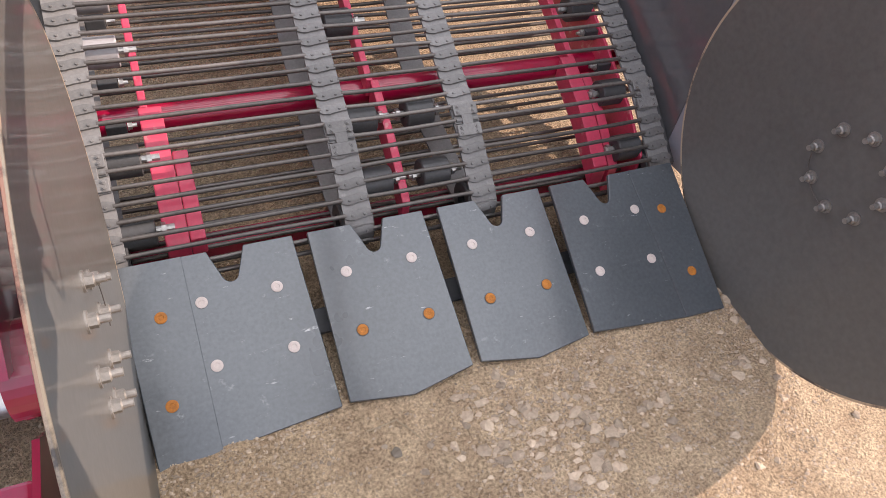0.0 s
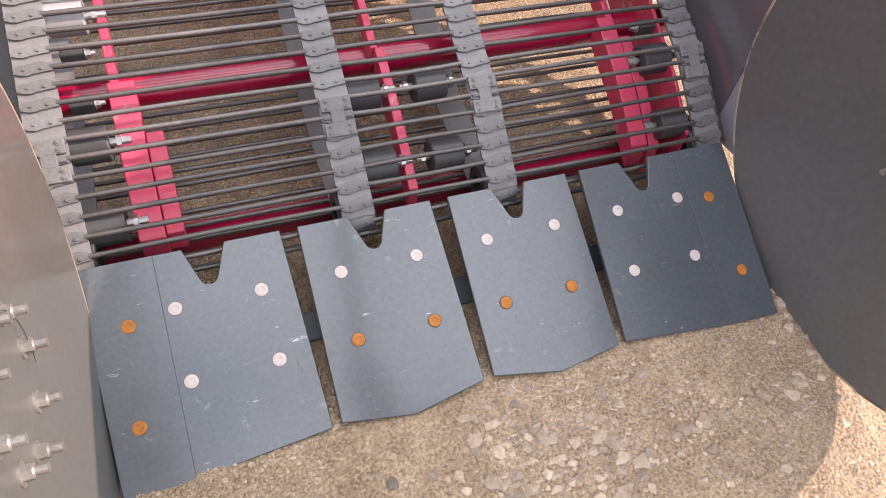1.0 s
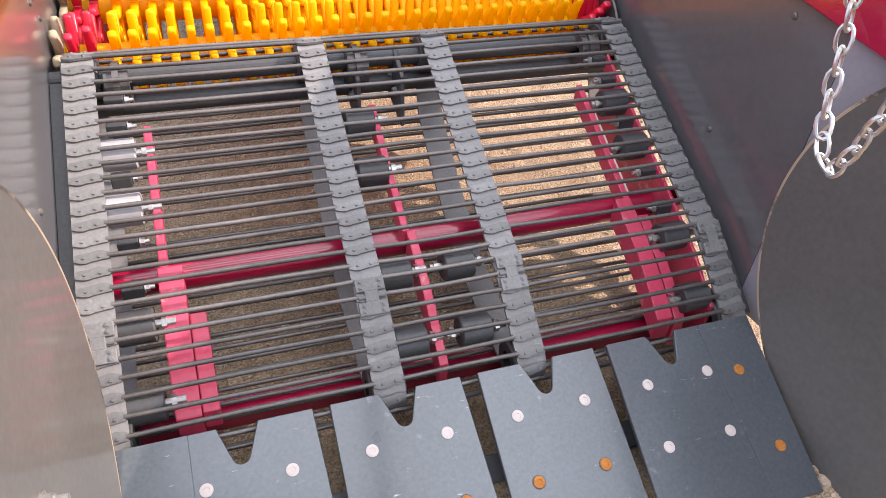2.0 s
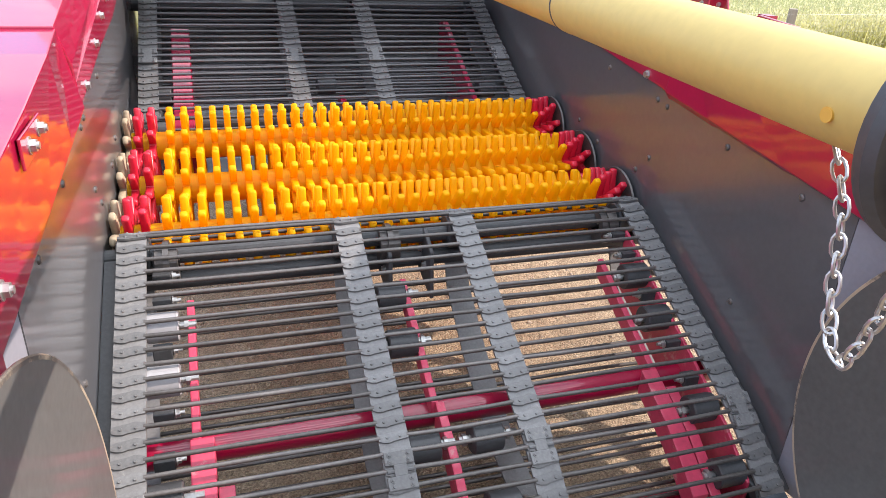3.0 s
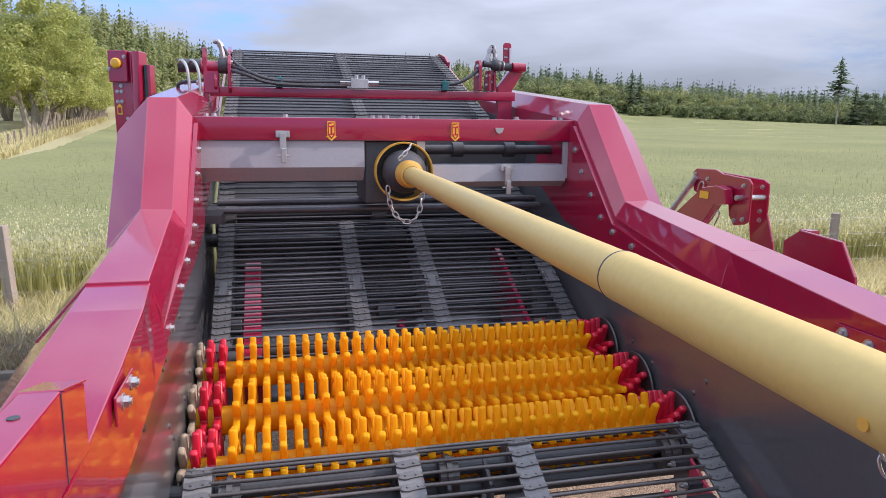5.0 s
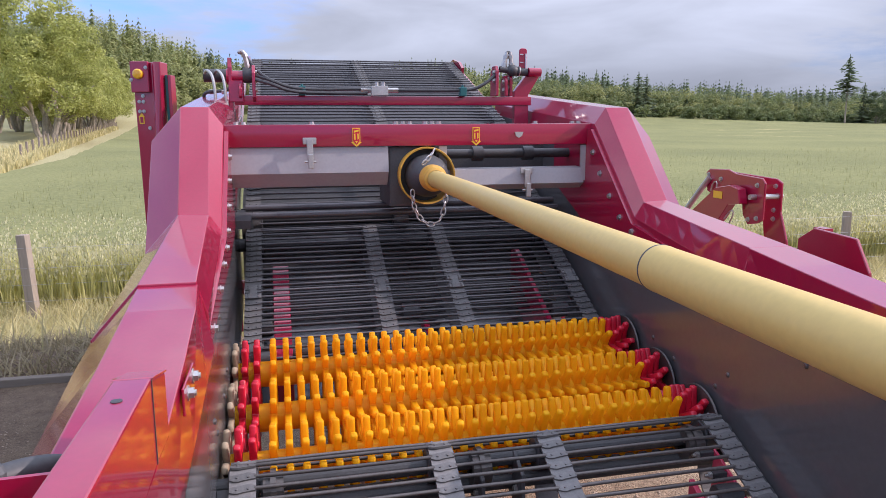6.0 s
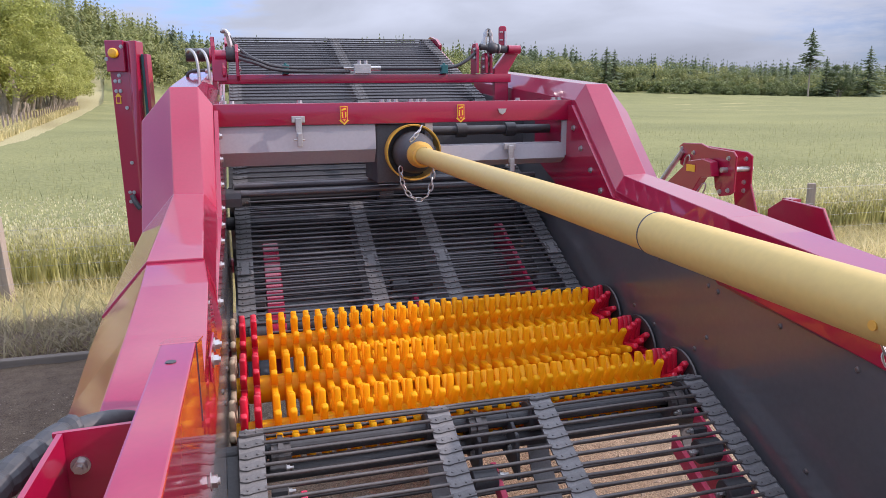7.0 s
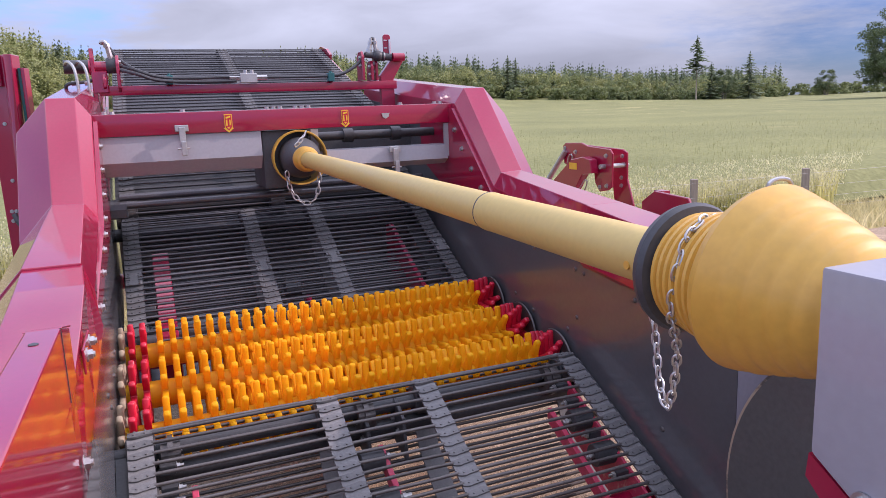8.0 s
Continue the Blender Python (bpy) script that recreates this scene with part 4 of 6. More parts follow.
# lower beam and ram outside the left disc
bm = box(bmesh.new(), (-1.35, -0.150, 0.14), (-0.842, 0.045, 0.25), 0.02)
M("lower_beam", bm, RED, "crimson cross beam outside the disc", True)
bm = box(bmesh.new(), (-1.35, -0.55, 0.12), (-0.872, -0.345, 0.20), 0.008)
M("lower_beam", bm, RED)
bm = prism(bmesh.new(), [(-0.56, 0.06), (-0.24, 0.06), (-0.24, 0.16), (-0.30, 0.24), (-0.56, 0.26)], 0, -0.862, -0.850)
M("carrier_plate", bm, RED)
bm = box(bmesh.new(), (-0.866, 0.06, 0.05), (-0.848, 0.22, 0.26), 0.004)
M("carrier_plate", bm, RED)
bm = rod(bmesh.new(), (-1.35, -0.188, 0.20), (-0.842, -0.188, 0.20), 0.027, 24)
rm = M("ram", bm, ZINC, "bright chromed ram rod", True)
for x in (-0.868, -0.855):
    bm = lathe(bmesh.new(), [(0, 0.027), (0, 0.0285), (0.004, 0.0285), (0.004, 0.027)], (x, -0.188, 0.20), (1, 0, 0), 24)
    part("ram_groove", bm, RUBBER, rm)
# ---- discs: dished, hollow side inwards ----
for sx in (-1, 1):
    c = Vector((0.762 if sx > 0 else -0.730, -0.330, 0.474))
    R = 0.496
    dish = 0.018 if sx < 0 else 0.011
    prof = [(-dish, 0.0001), (-dish, 0.15), (-dish, 0.22), (-dish - 0.001, 0.33), (-0.020, 0.43), (-0.025, R - 0.007), (-0.019, R - 0.007), (-0.013, 0.43), (0.007 - dish, 0.33), (0.008 - dish, 0.20), (0.008 - dish, 0.0001)]
    bm = lathe(bmesh.new(), prof, c, (sx, 0, 0), 96)
    d = M("disc", bm, DISC, "large dished steel cutting disc", True)
    bm = lathe(bmesh.new(), [(-0.0252, R - 0.0075), (-0.0255, R - 0.002), (-0.0235, R), (-0.0205, R - 0.001), (-0.0188, R - 0.0075)], c, (sx, 0, 0), 96)
    part("cutting_edge", bm, EDGE, d, "bare worn steel rim", True)
    bm = bmesh.new()
    rod(bm, c + Vector((-sx * 0.002, 0, 0)), c + Vector((sx * 0.10, 0, 0)), 0.07, 32)
    part("hub", bm, RED, d)
    for k in range(8):
        a = 2 * math.pi * k / 8 + (0.35 if sx < 0 else 0.0)
        p = c + Vector((-sx * dish, 0.095 * math.cos(a), 0.021 + 0.095 * math.sin(a)))
        bm = bmesh.new()
        dv = Vector((-sx, 0, 0))
        rod(bm, p, p + dv * 0.003, 0.0155, 20)
        rod(bm, p + dv * 0.003, p + dv * 0.014, 0.0105, 6)
        rod(bm, p + dv * 0.014, p + dv * 0.016, 0.0095, 16, 0.007)
        rod(bm, p + dv * 0.014, p + dv * 0.030, 0.0062, 12)
        part("disc_bolt", bm, ZINC_DULL, d, "zinc plated stud with nut and washer")
    arc = [radians(v) for v in (range(-10, -100, -10) if sx > 0 else range(60, -50, -10))]
    bm = tube(bmesh.new(), [c + Vector((-sx * (dish + 0.010), 0.095 * math.cos(a), 0.021 + 0.095 * math.sin(a))) for a in arc], 0.0009, 6)
    part("locking_wire", bm, ROD, d, "thin locking wire", True)
    # arm that carries the disc from the side beam
    lo, hi = sorted((sx * 0.81, sx * 0.86))
    bm = prism(bmesh.new(), [(-0.40, 0.55), (-0.26, 0.45), (0.12, 0.70), (0.12, 0.84), (-0.02, 0.84)], 0, lo, hi)
    M("disc_arm", bm, RED)

# ---- cross beam with covers ----
bm = box(bmesh.new(), (-0.806, 2.10, 1.415), (0.806, 2.21, 1.508), 0.006)
cb = M("cross_beam", bm, RED, "glossy crimson square-tube cross beam", True)
bolts(cb, [(x, 2.15, 1.508) for x in (-0.76, -0.73, -0.45, -0.09, -0.06, -0.03, 0.04, 0.07, 0.10, 0.55, 0.73, 0.76)], (0, 0, 1), 0.011, 0.010)
for x in (-0.267, 0.259):
    o = Matrix.Translation((x, 2.0985, 1.455))
    bm = prism(bmesh.new(), [(-0.0165, 0.038), (0.0165, 0.038), (0.0165, -0.022), (0.0225, -0.022), (0.0, -0.042), (-0.0225, -0.022), (-0.0165, -0.022)], 1, -0.0015, 0.0015, o)
    lab = part("arrow_label", bm, LABEL_Y, cb, "yellow arrow label with a dark sign")
    bm = prism(bmesh.new(), [(-0.0135, 0.034), (0.0135, 0.034), (0.0135, -0.018), (0.0, -0.034), (-0.0135, -0.018)], 1, -0.0024, -0.0018, o)
    part("label_sign", bm, STAR_R, lab)
    for k, outline in enumerate(([(-0.010, 0.026), (0.010, 0.031), (0.010, 0.023), (-0.010, 0.018)], [(-0.010, 0.014), (-0.004, 0.014), (-0.004, -0.012), (-0.010, -0.012)], [(0.004, 0.014), (0.010, 0.014), (0.010, -0.008), (0.004, -0.012)], [(-0.007, -0.017), (0.007, -0.017), (0.0, -0.026)])):
        part("label_mark", prism(bmesh.new(), outline, 1, -0.0032, -0.0027, o), LABEL_Y, lab)
bm = prism(bmesh.new(), [(0.0, 0.012), (0.04, 0.012), (0.034, -0.006), (0.02, -0.014), (0.006, -0.006)], 1, 2.094, 2.1, Matrix.Translation((0.436, 0, 1.46)))
part("lock_plate", bm, ZINC, cb)
# hinged cover below the beam
bm = prism(bmesh.new(), [(2.112, 1.412), (2.106, 1.305), (2.160, 1.245), (2.166, 1.247), (2.112, 1.307), (2.118, 1.412)], 0, -0.795, -0.130)
M("hinged_cover", bm, GREY, "grey painted folded sheet cover")
bm = prism(bmesh.new(), [(2.112, 1.308), (2.106, 1.240), (2.150, 1.213), (2.156, 1.215), (2.112, 1.242), (2.118, 1.302), (2.20, 1.306), (2.20, 1.312)], 0, 0.125, 0.775)
cv2 = M("hinged_cover", bm, GREY, "narrow grey painted folded sheet cover")
for x, z, p in ((-0.463, 1.440, cb), (0.492, 1.300, cv2)):
    bm = bmesh.new()
    box(bm, (x - 0.028, 2.086, z - 0.014), (x + 0.028, 2.099, z + 0.014), 0.003)
    box(bm, (x - 0.013, 2.070, z - 0.075), (x + 0.013, 2.082, z + 0.006), 0.003)
    box(bm, (x - 0.009, 2.060, z - 0.115), (x + 0.013, 2.072, z - 0.055), 0.003)
    rod(bm, (x - 0.024, 2.074, z - 0.085), (x + 0.024, 2.074, z - 0.085), 0.004, 8)
    part("latch", bm, ZINC, p, "zinc plated over-centre latch")
bm = box(bmesh.new(), (0.762, 2.11, 1.250), (0.790, 2.125, 1.412))
M("end_bracket", bm, GREY)
bm = box(bmesh.new(), (0.095, 2.11, 1.30), (0.13, 2.125, 1.412))
M("end_bracket", bm, GREY)
# shafts in the dark behind the covers
bm = rod(bmesh.new(), (0.10, 2.32, 1.37), (0.80, 2.32, 1.37), 0.022, 16)
for x in (0.30, 0.55):
    rod(bm, (x, 2.32, 1.37), (x + 0.05, 2.32, 1.37), 0.034, 16)
M("drive_shaft", bm, RUBBER, "", True)
bm = box(bmesh.new(), (-0.125, 2.13, 1.15), (0.09, 2.45, 1.412), 0.01)
M("gearbox", bm, RUBBER, "black gearbox behind the drive shaft", True)
# unseen plate added to block the bright field and light behind the rods
bm = box(bmesh.new(), (-0.785, 2.68, 0.42), (0.785, 2.70, 1.10))
M("light_block_plate", bm, BLACK)
bm = bmesh.new()
for y, z in ((2.36, 1.10), (2.42, 1.13)):
    rod(bm, (-0.75, y, z), (0.75, y, z), 0.016, 12)
M("stripper_bar", bm, ROD_DARK, "", True)
bm = prism(bmesh.new(), [(2.20, 1.10), (2.20, 1.065), (2.45, 1.03), (2.45, 1.12)], 0, -0.79, -0.72)
M("hook_bracket", bm, RUBBER)
# dark sheet added where only shade lies behind the covers
bm = box(bmesh.new(), (-0.785, 2.66, 1.235), (0.785, 2.672, 1.46), 0.003)
M("shade_sheet", bm, RUBBER, "added dark sheet standing for the shade behind the covers")
# strips added between outer belts and side plates to hide sunlit ground
for sx in (-1, 1):
    lo, hi = sorted((sx * 0.758, sx * 0.791))
    bm = prism(bmesh.new(), [(0.14, under_web(0.14) - 0.030), (0.30, under_web(0.30) - 0.034), (0.92, under_web(0.92) - 0.034), (0.92, under_web(0.92) - 0.042), (0.30, under_web(0.30) - 0.042), (0.14, under_web(0.14) - 0.038)], 0, lo, hi)
    M("gap_blocker", bm, RUBBER, "added black strip hiding bright ground beside the belt")
# unseen dark sheet added below the second web to hide sunlit ground
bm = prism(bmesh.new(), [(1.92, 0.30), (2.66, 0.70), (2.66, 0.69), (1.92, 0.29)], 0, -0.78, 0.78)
M("dark_backing", bm, BLACK, "added dark sheet hiding sunlit ground below the web")
# dark sheet added under the upper rods, standing in for shade
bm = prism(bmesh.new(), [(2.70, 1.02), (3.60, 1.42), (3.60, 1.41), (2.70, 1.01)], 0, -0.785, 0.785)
M("dark_backing", bm, RUBBER, "added dark sheet standing for shade below the upper web")

# another added dark sheet, closing the view through the elevator rods
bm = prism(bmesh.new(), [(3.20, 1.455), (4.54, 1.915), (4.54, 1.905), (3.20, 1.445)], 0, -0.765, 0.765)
M("dark_backing", bm, RUBBER, "added dark sheet between the elevator web's runs")

# ---- upper rear frame with hydraulics ----
bm = box(bmesh.new(), (-0.80, 2.90, 1.612), (0.80, 2.97, 1.660), 0.005)
rb = M("rear_bar", bm, RED, "slim crimson cross bar carrying hydraulic pipes", True)
# left end: post, pivot tube with black sleeve, two drilled plates and a wrapped fitting
bm = prism(bmesh.new(), [(2.89, 1.50), (2.95, 1.50), (2.94, 1.80), (2.925, 1.848), (2.905, 1.848), (2.89, 1.80)], 0, -0.826, -0.806)
post = part("bracket_post", soften(bm, 0.003, 30, 1), RED, rb)
bm = rod(bmesh.new(), (-0.828, 2.92, 1.755), (-0.752, 2.92, 1.755), 0.030, 20)
rod(bm, (-0.834, 2.92, 1.755), (-0.826, 2.92, 1.755), 0.040, 20)
part("pivot_tube", bm, RED, rb, "", True)
bm = lathe(bmesh.new(), [(0, 0.018), (0, 0.036), (0.006, 0.039), (0.044, 0.039), (0.050, 0.036), (0.050, 0.018)], (-0.753, 2.92, 1.762), (1, 0, 0), 24)
part("ram_end", bm, RUBBER, rb, "black ram eye", True)
for x, z0, z1, y0 in ((-0.700, 1.628, 1.812, 2.868), (-0.768, 1.634, 1.735, 2.872)):
    bm = prism(bmesh.new(), [(y0, z0 + 0.02), (y0 + 0.03, z0), (2.975, z0), (2.985, z1 - 0.05), (2.945, z1), (y0 + 0.03, z1), (y0, z1 - 0.04)], 0, x - 0.008, x + 0.008)
    pl = part("bracket_plate", soften(bm, 0.003, 30, 1), RED, rb)
    zs = [z1 - 0.035, z1 - 0.08, z1 - 0.125] if z1 > 1.8 else [z1 - 0.03, z1 - 0.075]
    bolts(pl, [(x + 0.008, y0 + 0.035, z) for z in zs], (1, 0, 0), 0.010, 0.008)
bm = prism(bmesh.new(), [(2.885, 1.625), (2.975, 1.625), (2.97, 1.735), (2.89, 1.735)], 0, -0.826, -0.752)
part("bracket_web", soften(bm, 0.004, 30, 1), RED, rb)
bm = rod(bmesh.new(), (-0.728, 2.91, 1.795), (-0.735, 2.905, 1.838), 0.013, 6)
tube(bm, [(-0.735, 2.905, 1.835), (-0.741, 2.90, 1.868), (-0.752, 2.90, 1.880), (-0.766, 2.905, 1.872)], 0.0115, 10, 1)
rod(bm, (-0.7385, 2.902, 1.852), (-0.742, 2.900, 1.868), 0.0165, 6)
part("pipe_fitting", bm, ZINC, rb, "zinc plated hydraulic elbow fitting", True)
bm = tube(bmesh.new(), [(-0.766, 2.905, 1.872), (-0.760, 2.93, 1.886), (-0.735, 2.95, 1.862), (-0.700, 2.93, 1.805), (-0.672, 2.90, 1.775), (-0.640, 2.87, 1.750), (-0.60, 2.86, 1.725)], 0.0085, 8, 2)
part("hose", bm, RUBBER, rb, "black hydraulic hose", True)
bm = tube(bmesh.new(), [(-0.948, 2.90, 1.640), (-0.945, 2.88, 1.668), (-0.915, 2.88, 1.678), (-0.86, 2.89, 1.680), (-0.825, 2.90, 1.692)], 0.0085, 8, 2)
part("hose", bm, RUBBER, rb, "black hydraulic hose", True)
bm = bmesh.new()
for x in (-0.86, -0.92):
    rod(bm, (x, 2.89, 1.676), (x + 0.022, 2.89, 1.677), 0.012, 6)
part("hose_fitting", bm, ZINC, rb)
# right end: post with a cranked arm, black ram with a ball, two chromed elbows
bm = prism(bmesh.new(), [(0.703, 1.50), (0.786, 1.50), (0.784, 1.668), (0.848, 1.772), (0.846, 1.806), (0.785, 1.812), (0.770, 1.778), (0.702, 1.690)], 1, 2.905, 2.945)
part("cranked_arm", soften(bm, 0.005, 25, 2), RED, rb)
bm = rod(bmesh.new(), (0.775, 2.885, 1.792), (0.845, 2.885, 1.792), 0.024, 20)
part("arm_boss", bm, RED, rb, "", True)
bm = lathe(bmesh.new(), [(0, 0.012), (0, 0.017), (0.045, 0.018), (0.05, 0.024), (0.060, 0.030), (0.078, 0.032), (0.092, 0.028), (0.100, 0.022), (0.104, 0.026), (0.110, 0.026), (0.112, 0.021), (0.158, 0.021), (0.158, 0.010)], (0.613, 2.90, 1.808), (0.16, 0, -0.016), 24)
part("ram_end", bm, RUBBER, rb, "black ram with a round eye", True)
bm = lathe(bmesh.new(), [(0.0, 0.0215), (0.0, 0.0265), (0.006, 0.0265), (0.006, 0.0215)], (0.722, 2.90, 1.797), (0.16, 0, -0.016), 24)
part("ram_collar", bm, ZINC, rb)
for x, z0, z1, y0 in ((0.592, 1.662, 1.826, 2.87), (0.650, 1.662, 1.775, 2.885), (0.682, 1.662, 1.790, 2.90)):
    bm = prism(bmesh.new(), [(y0, z0), (2.98, z0), (2.98, z1 - 0.04), (2.945, z1), (y0 + 0.02, z1), (y0, z1 - 0.03)], 0, x - 0.008, x + 0.008)
    pl = part("bracket_plate", soften(bm, 0.003, 30, 1), RED, rb)
    bolts(pl, [(x - 0.008, y0 + 0.03, z1 - 0.035), (x - 0.008, y0 + 0.03, z1 - 0.08)], (-1, 0, 0), 0.010, 0.008)
for x0, x1 in ((0.636, 0.653), (0.684, 0.673)):
    bm = bmesh.new()
    for u0, u1, r in ((0.0, 0.30, 0.016), (0.30, 0.62, 0.0115), (0.62, 0.84, 0.014), (0.84, 1.05, 0.009)):
        rod(bm, (x0 + (x1 - x0) * u0, 2.90, 1.815 + 0.080 * u0), (x0 + (x1 - x0) * u1, 2.90, 1.815 + 0.080 * u1), r, 6 if r > 0.013 else 12)
    part("pipe_fitting", bm, ZINC, rb, "zinc plated hydraulic elbow fitting", True)
bm = tube(bmesh.new(), [(0.654, 2.90, 1.893), (0.664, 2.905, 1.900), (0.673, 2.90, 1.893)], 0.009, 8, 1)
part("fitting_bridge", bm, RUBBER, rb)
bm = prism(bmesh.new(), [(0.727, 1.79), (0.772, 1.79), (0.772, 1.912), (0.764, 1.921), (0.735, 1.921), (0.727, 1.912)], 1, 2.90, 2.912)
gp = part("gauge_post", soften(bm, 0.003, 30, 1), RED, rb)
bm = bmesh.new()
for z in (1.842, 1.885):
    box(bm, (0.730, 2.8975, z), (0.750, 2.8995, z + 0.006))
part("gauge_mark", bm, LILAC, gp)
part("gauge_tube", rod(bmesh.new(), (0.762, 2.894, 1.80), (0.762, 2.894, 1.892), 0.005, 10), LILAC, gp)
# hoses and pipes along the bar
bm = tube(bmesh.new(), [(-0.692, 2.90, 1.760), (-0.625, 2.86, 1.740), (-0.53, 2.86, 1.70), (-0.40, 2.88, 1.69), (-0.2, 2.89, 1.695), (-0.10, 2.89, 1.697)], 0.009, 8, 2)
part("hose", bm, RUBBER, rb, "black hydraulic hose", True)
bm = tube(bmesh.new(), [(-0.692, 2.88, 1.738), (-0.61, 2.84, 1.715), (-0.52, 2.85, 1.677), (-0.30, 2.88, 1.672), (-0.12, 2.89, 1.674)], 0.009, 8, 2)
part("hose", bm, RUBBER, rb, "black hydraulic hose", True)
bm = tube(bmesh.new(), [(0.0, 2.89, 1.69), (0.36, 2.89, 1.690), (0.46, 2.88, 1.695), (0.53, 2.88, 1.730), (0.575, 2.89, 1.765), (0.61, 2.90, 1.80)], 0.009, 8, 2)
part("hose", bm, RUBBER, rb, "black hydraulic hose", True)
bm = box(bmesh.new(), (-0.10, 2.875, 1.662), (-0.01, 2.905, 1.712), 0.003)
for x in (-0.125, 0.015):
    rod(bm, (x - 0.03, 2.89, 1.69), (x + 0.03, 2.89, 1.69), 0.013, 6)
rod(bm, (-0.07, 2.89, 1.712), (-0.07, 2.89, 1.73), 0.010, 6)
rod(bm, (-0.035, 2.89, 1.712), (-0.035, 2.89, 1.73), 0.010, 6)
part("valve_block", bm, ZINC, rb, "zinc plated valve block with fittings")
for x in (-0.46, 0.40):
    bm = box(bmesh.new(), (x - 0.018, 2.865, 1.660), (x + 0.018, 2.91, 1.708), 0.004)
    rod(bm, (x, 2.89, 1.708), (x, 2.89, 1.718), 0.008, 6)
    part("pipe_clamp", bm, TEAL, rb, "teal plastic pipe clamp")
# left end: two arched pipes over a black motor
bm = rod(bmesh.new(), (-0.955, 3.02, 1.765), (-0.83, 3.02, 1.765), 0.034, 20)
M("hydraulic_motor", bm, RUBBER, "black hydraulic motor", True)
for x in (-0.95, -0.90):
    bm = tube(bmesh.new(), [(x + 0.06, 2.86, 1.60), (x + 0.06, 2.86, 1.70), (x + 0.05, 2.87, 1.76), (x + 0.02, 2.93, 1.79), (x, 3.0, 1.77)], 0.0075, 8, 2)
    rod(bm, (x + 0.06, 2.86, 1.605), (x + 0.06, 2.86, 1.63), 0.012, 6)
    M("hydraulic_pipe", bm, ZINC, "zinc plated arched hydraulic pipe", True)
# lugs and trim at the rear web's head
for sx in (-1, 1):
    bm = prism(bmesh.new(), [(4.36, 1.88), (4.62, 1.95), (4.70, 2.000), (4.62, 2.015), (4.44, 1.98), (4.34, 1.93)], 0, min(sx * 0.765, sx * 0.785), max(sx * 0.765, sx * 0.785))
    M("elevator_side", bm, RED)
    bm = prism(bmesh.new(), [(3.3, 1.50), (4.5, 1.93), (4.5, 1.30), (3.3, 1.30)], 0, min(sx * 0.786, sx * 0.80), max(sx * 0.786, sx * 0.80))
    M("elevator_frame", bm, RED)
# ---- tall folded guard standing at the left rear ----
bm = bmesh.new()
prism(bm, [(-1.60, 4.70), (-1.46, 4.70), (-1.43, 4.66), (-1.38, 4.66), (-1.38, 4.80), (-1.60, 4.80)], 2, 0.50, 1.97)
for v in bm.verts:
    if v.co.z < 1:
        v.co.x = -1.51 + (v.co.x + 1.51) * 0.78
soften(bm, 0.004, 30, 1)
gd = M("upright_guard", bm, RED, "tall dark crimson folded guard", True)
bm = box(bmesh.new(), (-1.605, 4.668, 1.755), (-1.475, 4.695, 1.975), 0.006)
part("lamp_plate", bm, RED, gd)
bm = lathe(bmesh.new(), [(0, 0.036), (0.018, 0.036), (0.026, 0.028), (0.028, 0.0001)], (-1.545, 4.668, 1.885), (0, -1, 0), 24)
part("marker_lamp", bm, AMBER, gd, "round amber marker lamp", True)
spots = []
for x, z in ((-1.49, 1.93), (-1.60, 1.845), (-1.535, 1.73), (-1.565, 1.69), (-1.535, 1.69), (-1.565, 1.62), (-1.535, 1.62), (-1.50, 1.50), (-1.505, 1.10), (-1.54, 0.88), (-1.51, 0.88), (-1.54, 0.81), (-1.51, 0.81)):
    spots.append((x, 4.698 if z < 1.74 else 4.668, z))
bolts(gd, spots, (0, -1, 0), 0.010, 0.008)
bm = prism(bmesh.new(), [(-0.018, -0.036), (0.018, -0.036), (0.018, 0.014), (0.024, 0.014), (0, 0.042), (-0.024, 0.014), (-0.018, 0.014)], 1, 4.696, 4.699, Matrix.Translation((-1.555, 0, 1.565)))
lb = part("arrow_label", bm, LABEL_Y, gd, "yellow arrow label")
bm = box(bmesh.new(), (-1.566, 4.694, 1.538), (-1.544, 4.6955, 1.580))
part("label_sign", bm, RED, lb)
bm = box(bmesh.new(), (-1.375, 4.72, 1.05), (-1.352, 4.78, 1.88), 0.004)
part("guard_flap", bm, TEAL, gd)
bm = box(bmesh.new(), (-1.352, 4.71, 1.0), (-1.328, 4.80, 1.88), 0.004)
part("guard_edge", bm, RED, gd)
bm = tube(bmesh.new(), [(-1.52, 4.68, 0.86), (-1.49, 4.66, 0.80), (-1.46, 4.66, 0.76)], 0.02, 8, 1)
part("hose", bm, RUBBER, gd)
bm = box(bmesh.new(), (-1.56, 4.72, 0.30), (-0.85, 4.79, 0.56), 0.005)
part("guard_arm", bm, RED, gd)
gd.matrix_basis = Matrix.Translation((-1.49, 4.73, 0)) @ Matrix.Rotation(radians(-13), 4, "Z") @ Matrix.Translation((1.49, -4.73, 0))
bm = box(bmesh.new(), (-0.95, 3.3, 0.30), (-0.84, 4.80, 0.46), 0.005)
M("chassis_rail", bm, RED)
bm = box(bmesh.new(), (0.84, 3.0, 0.30), (0.95, 4.80, 0.46), 0.005)
M("chassis_rail", bm, RED)
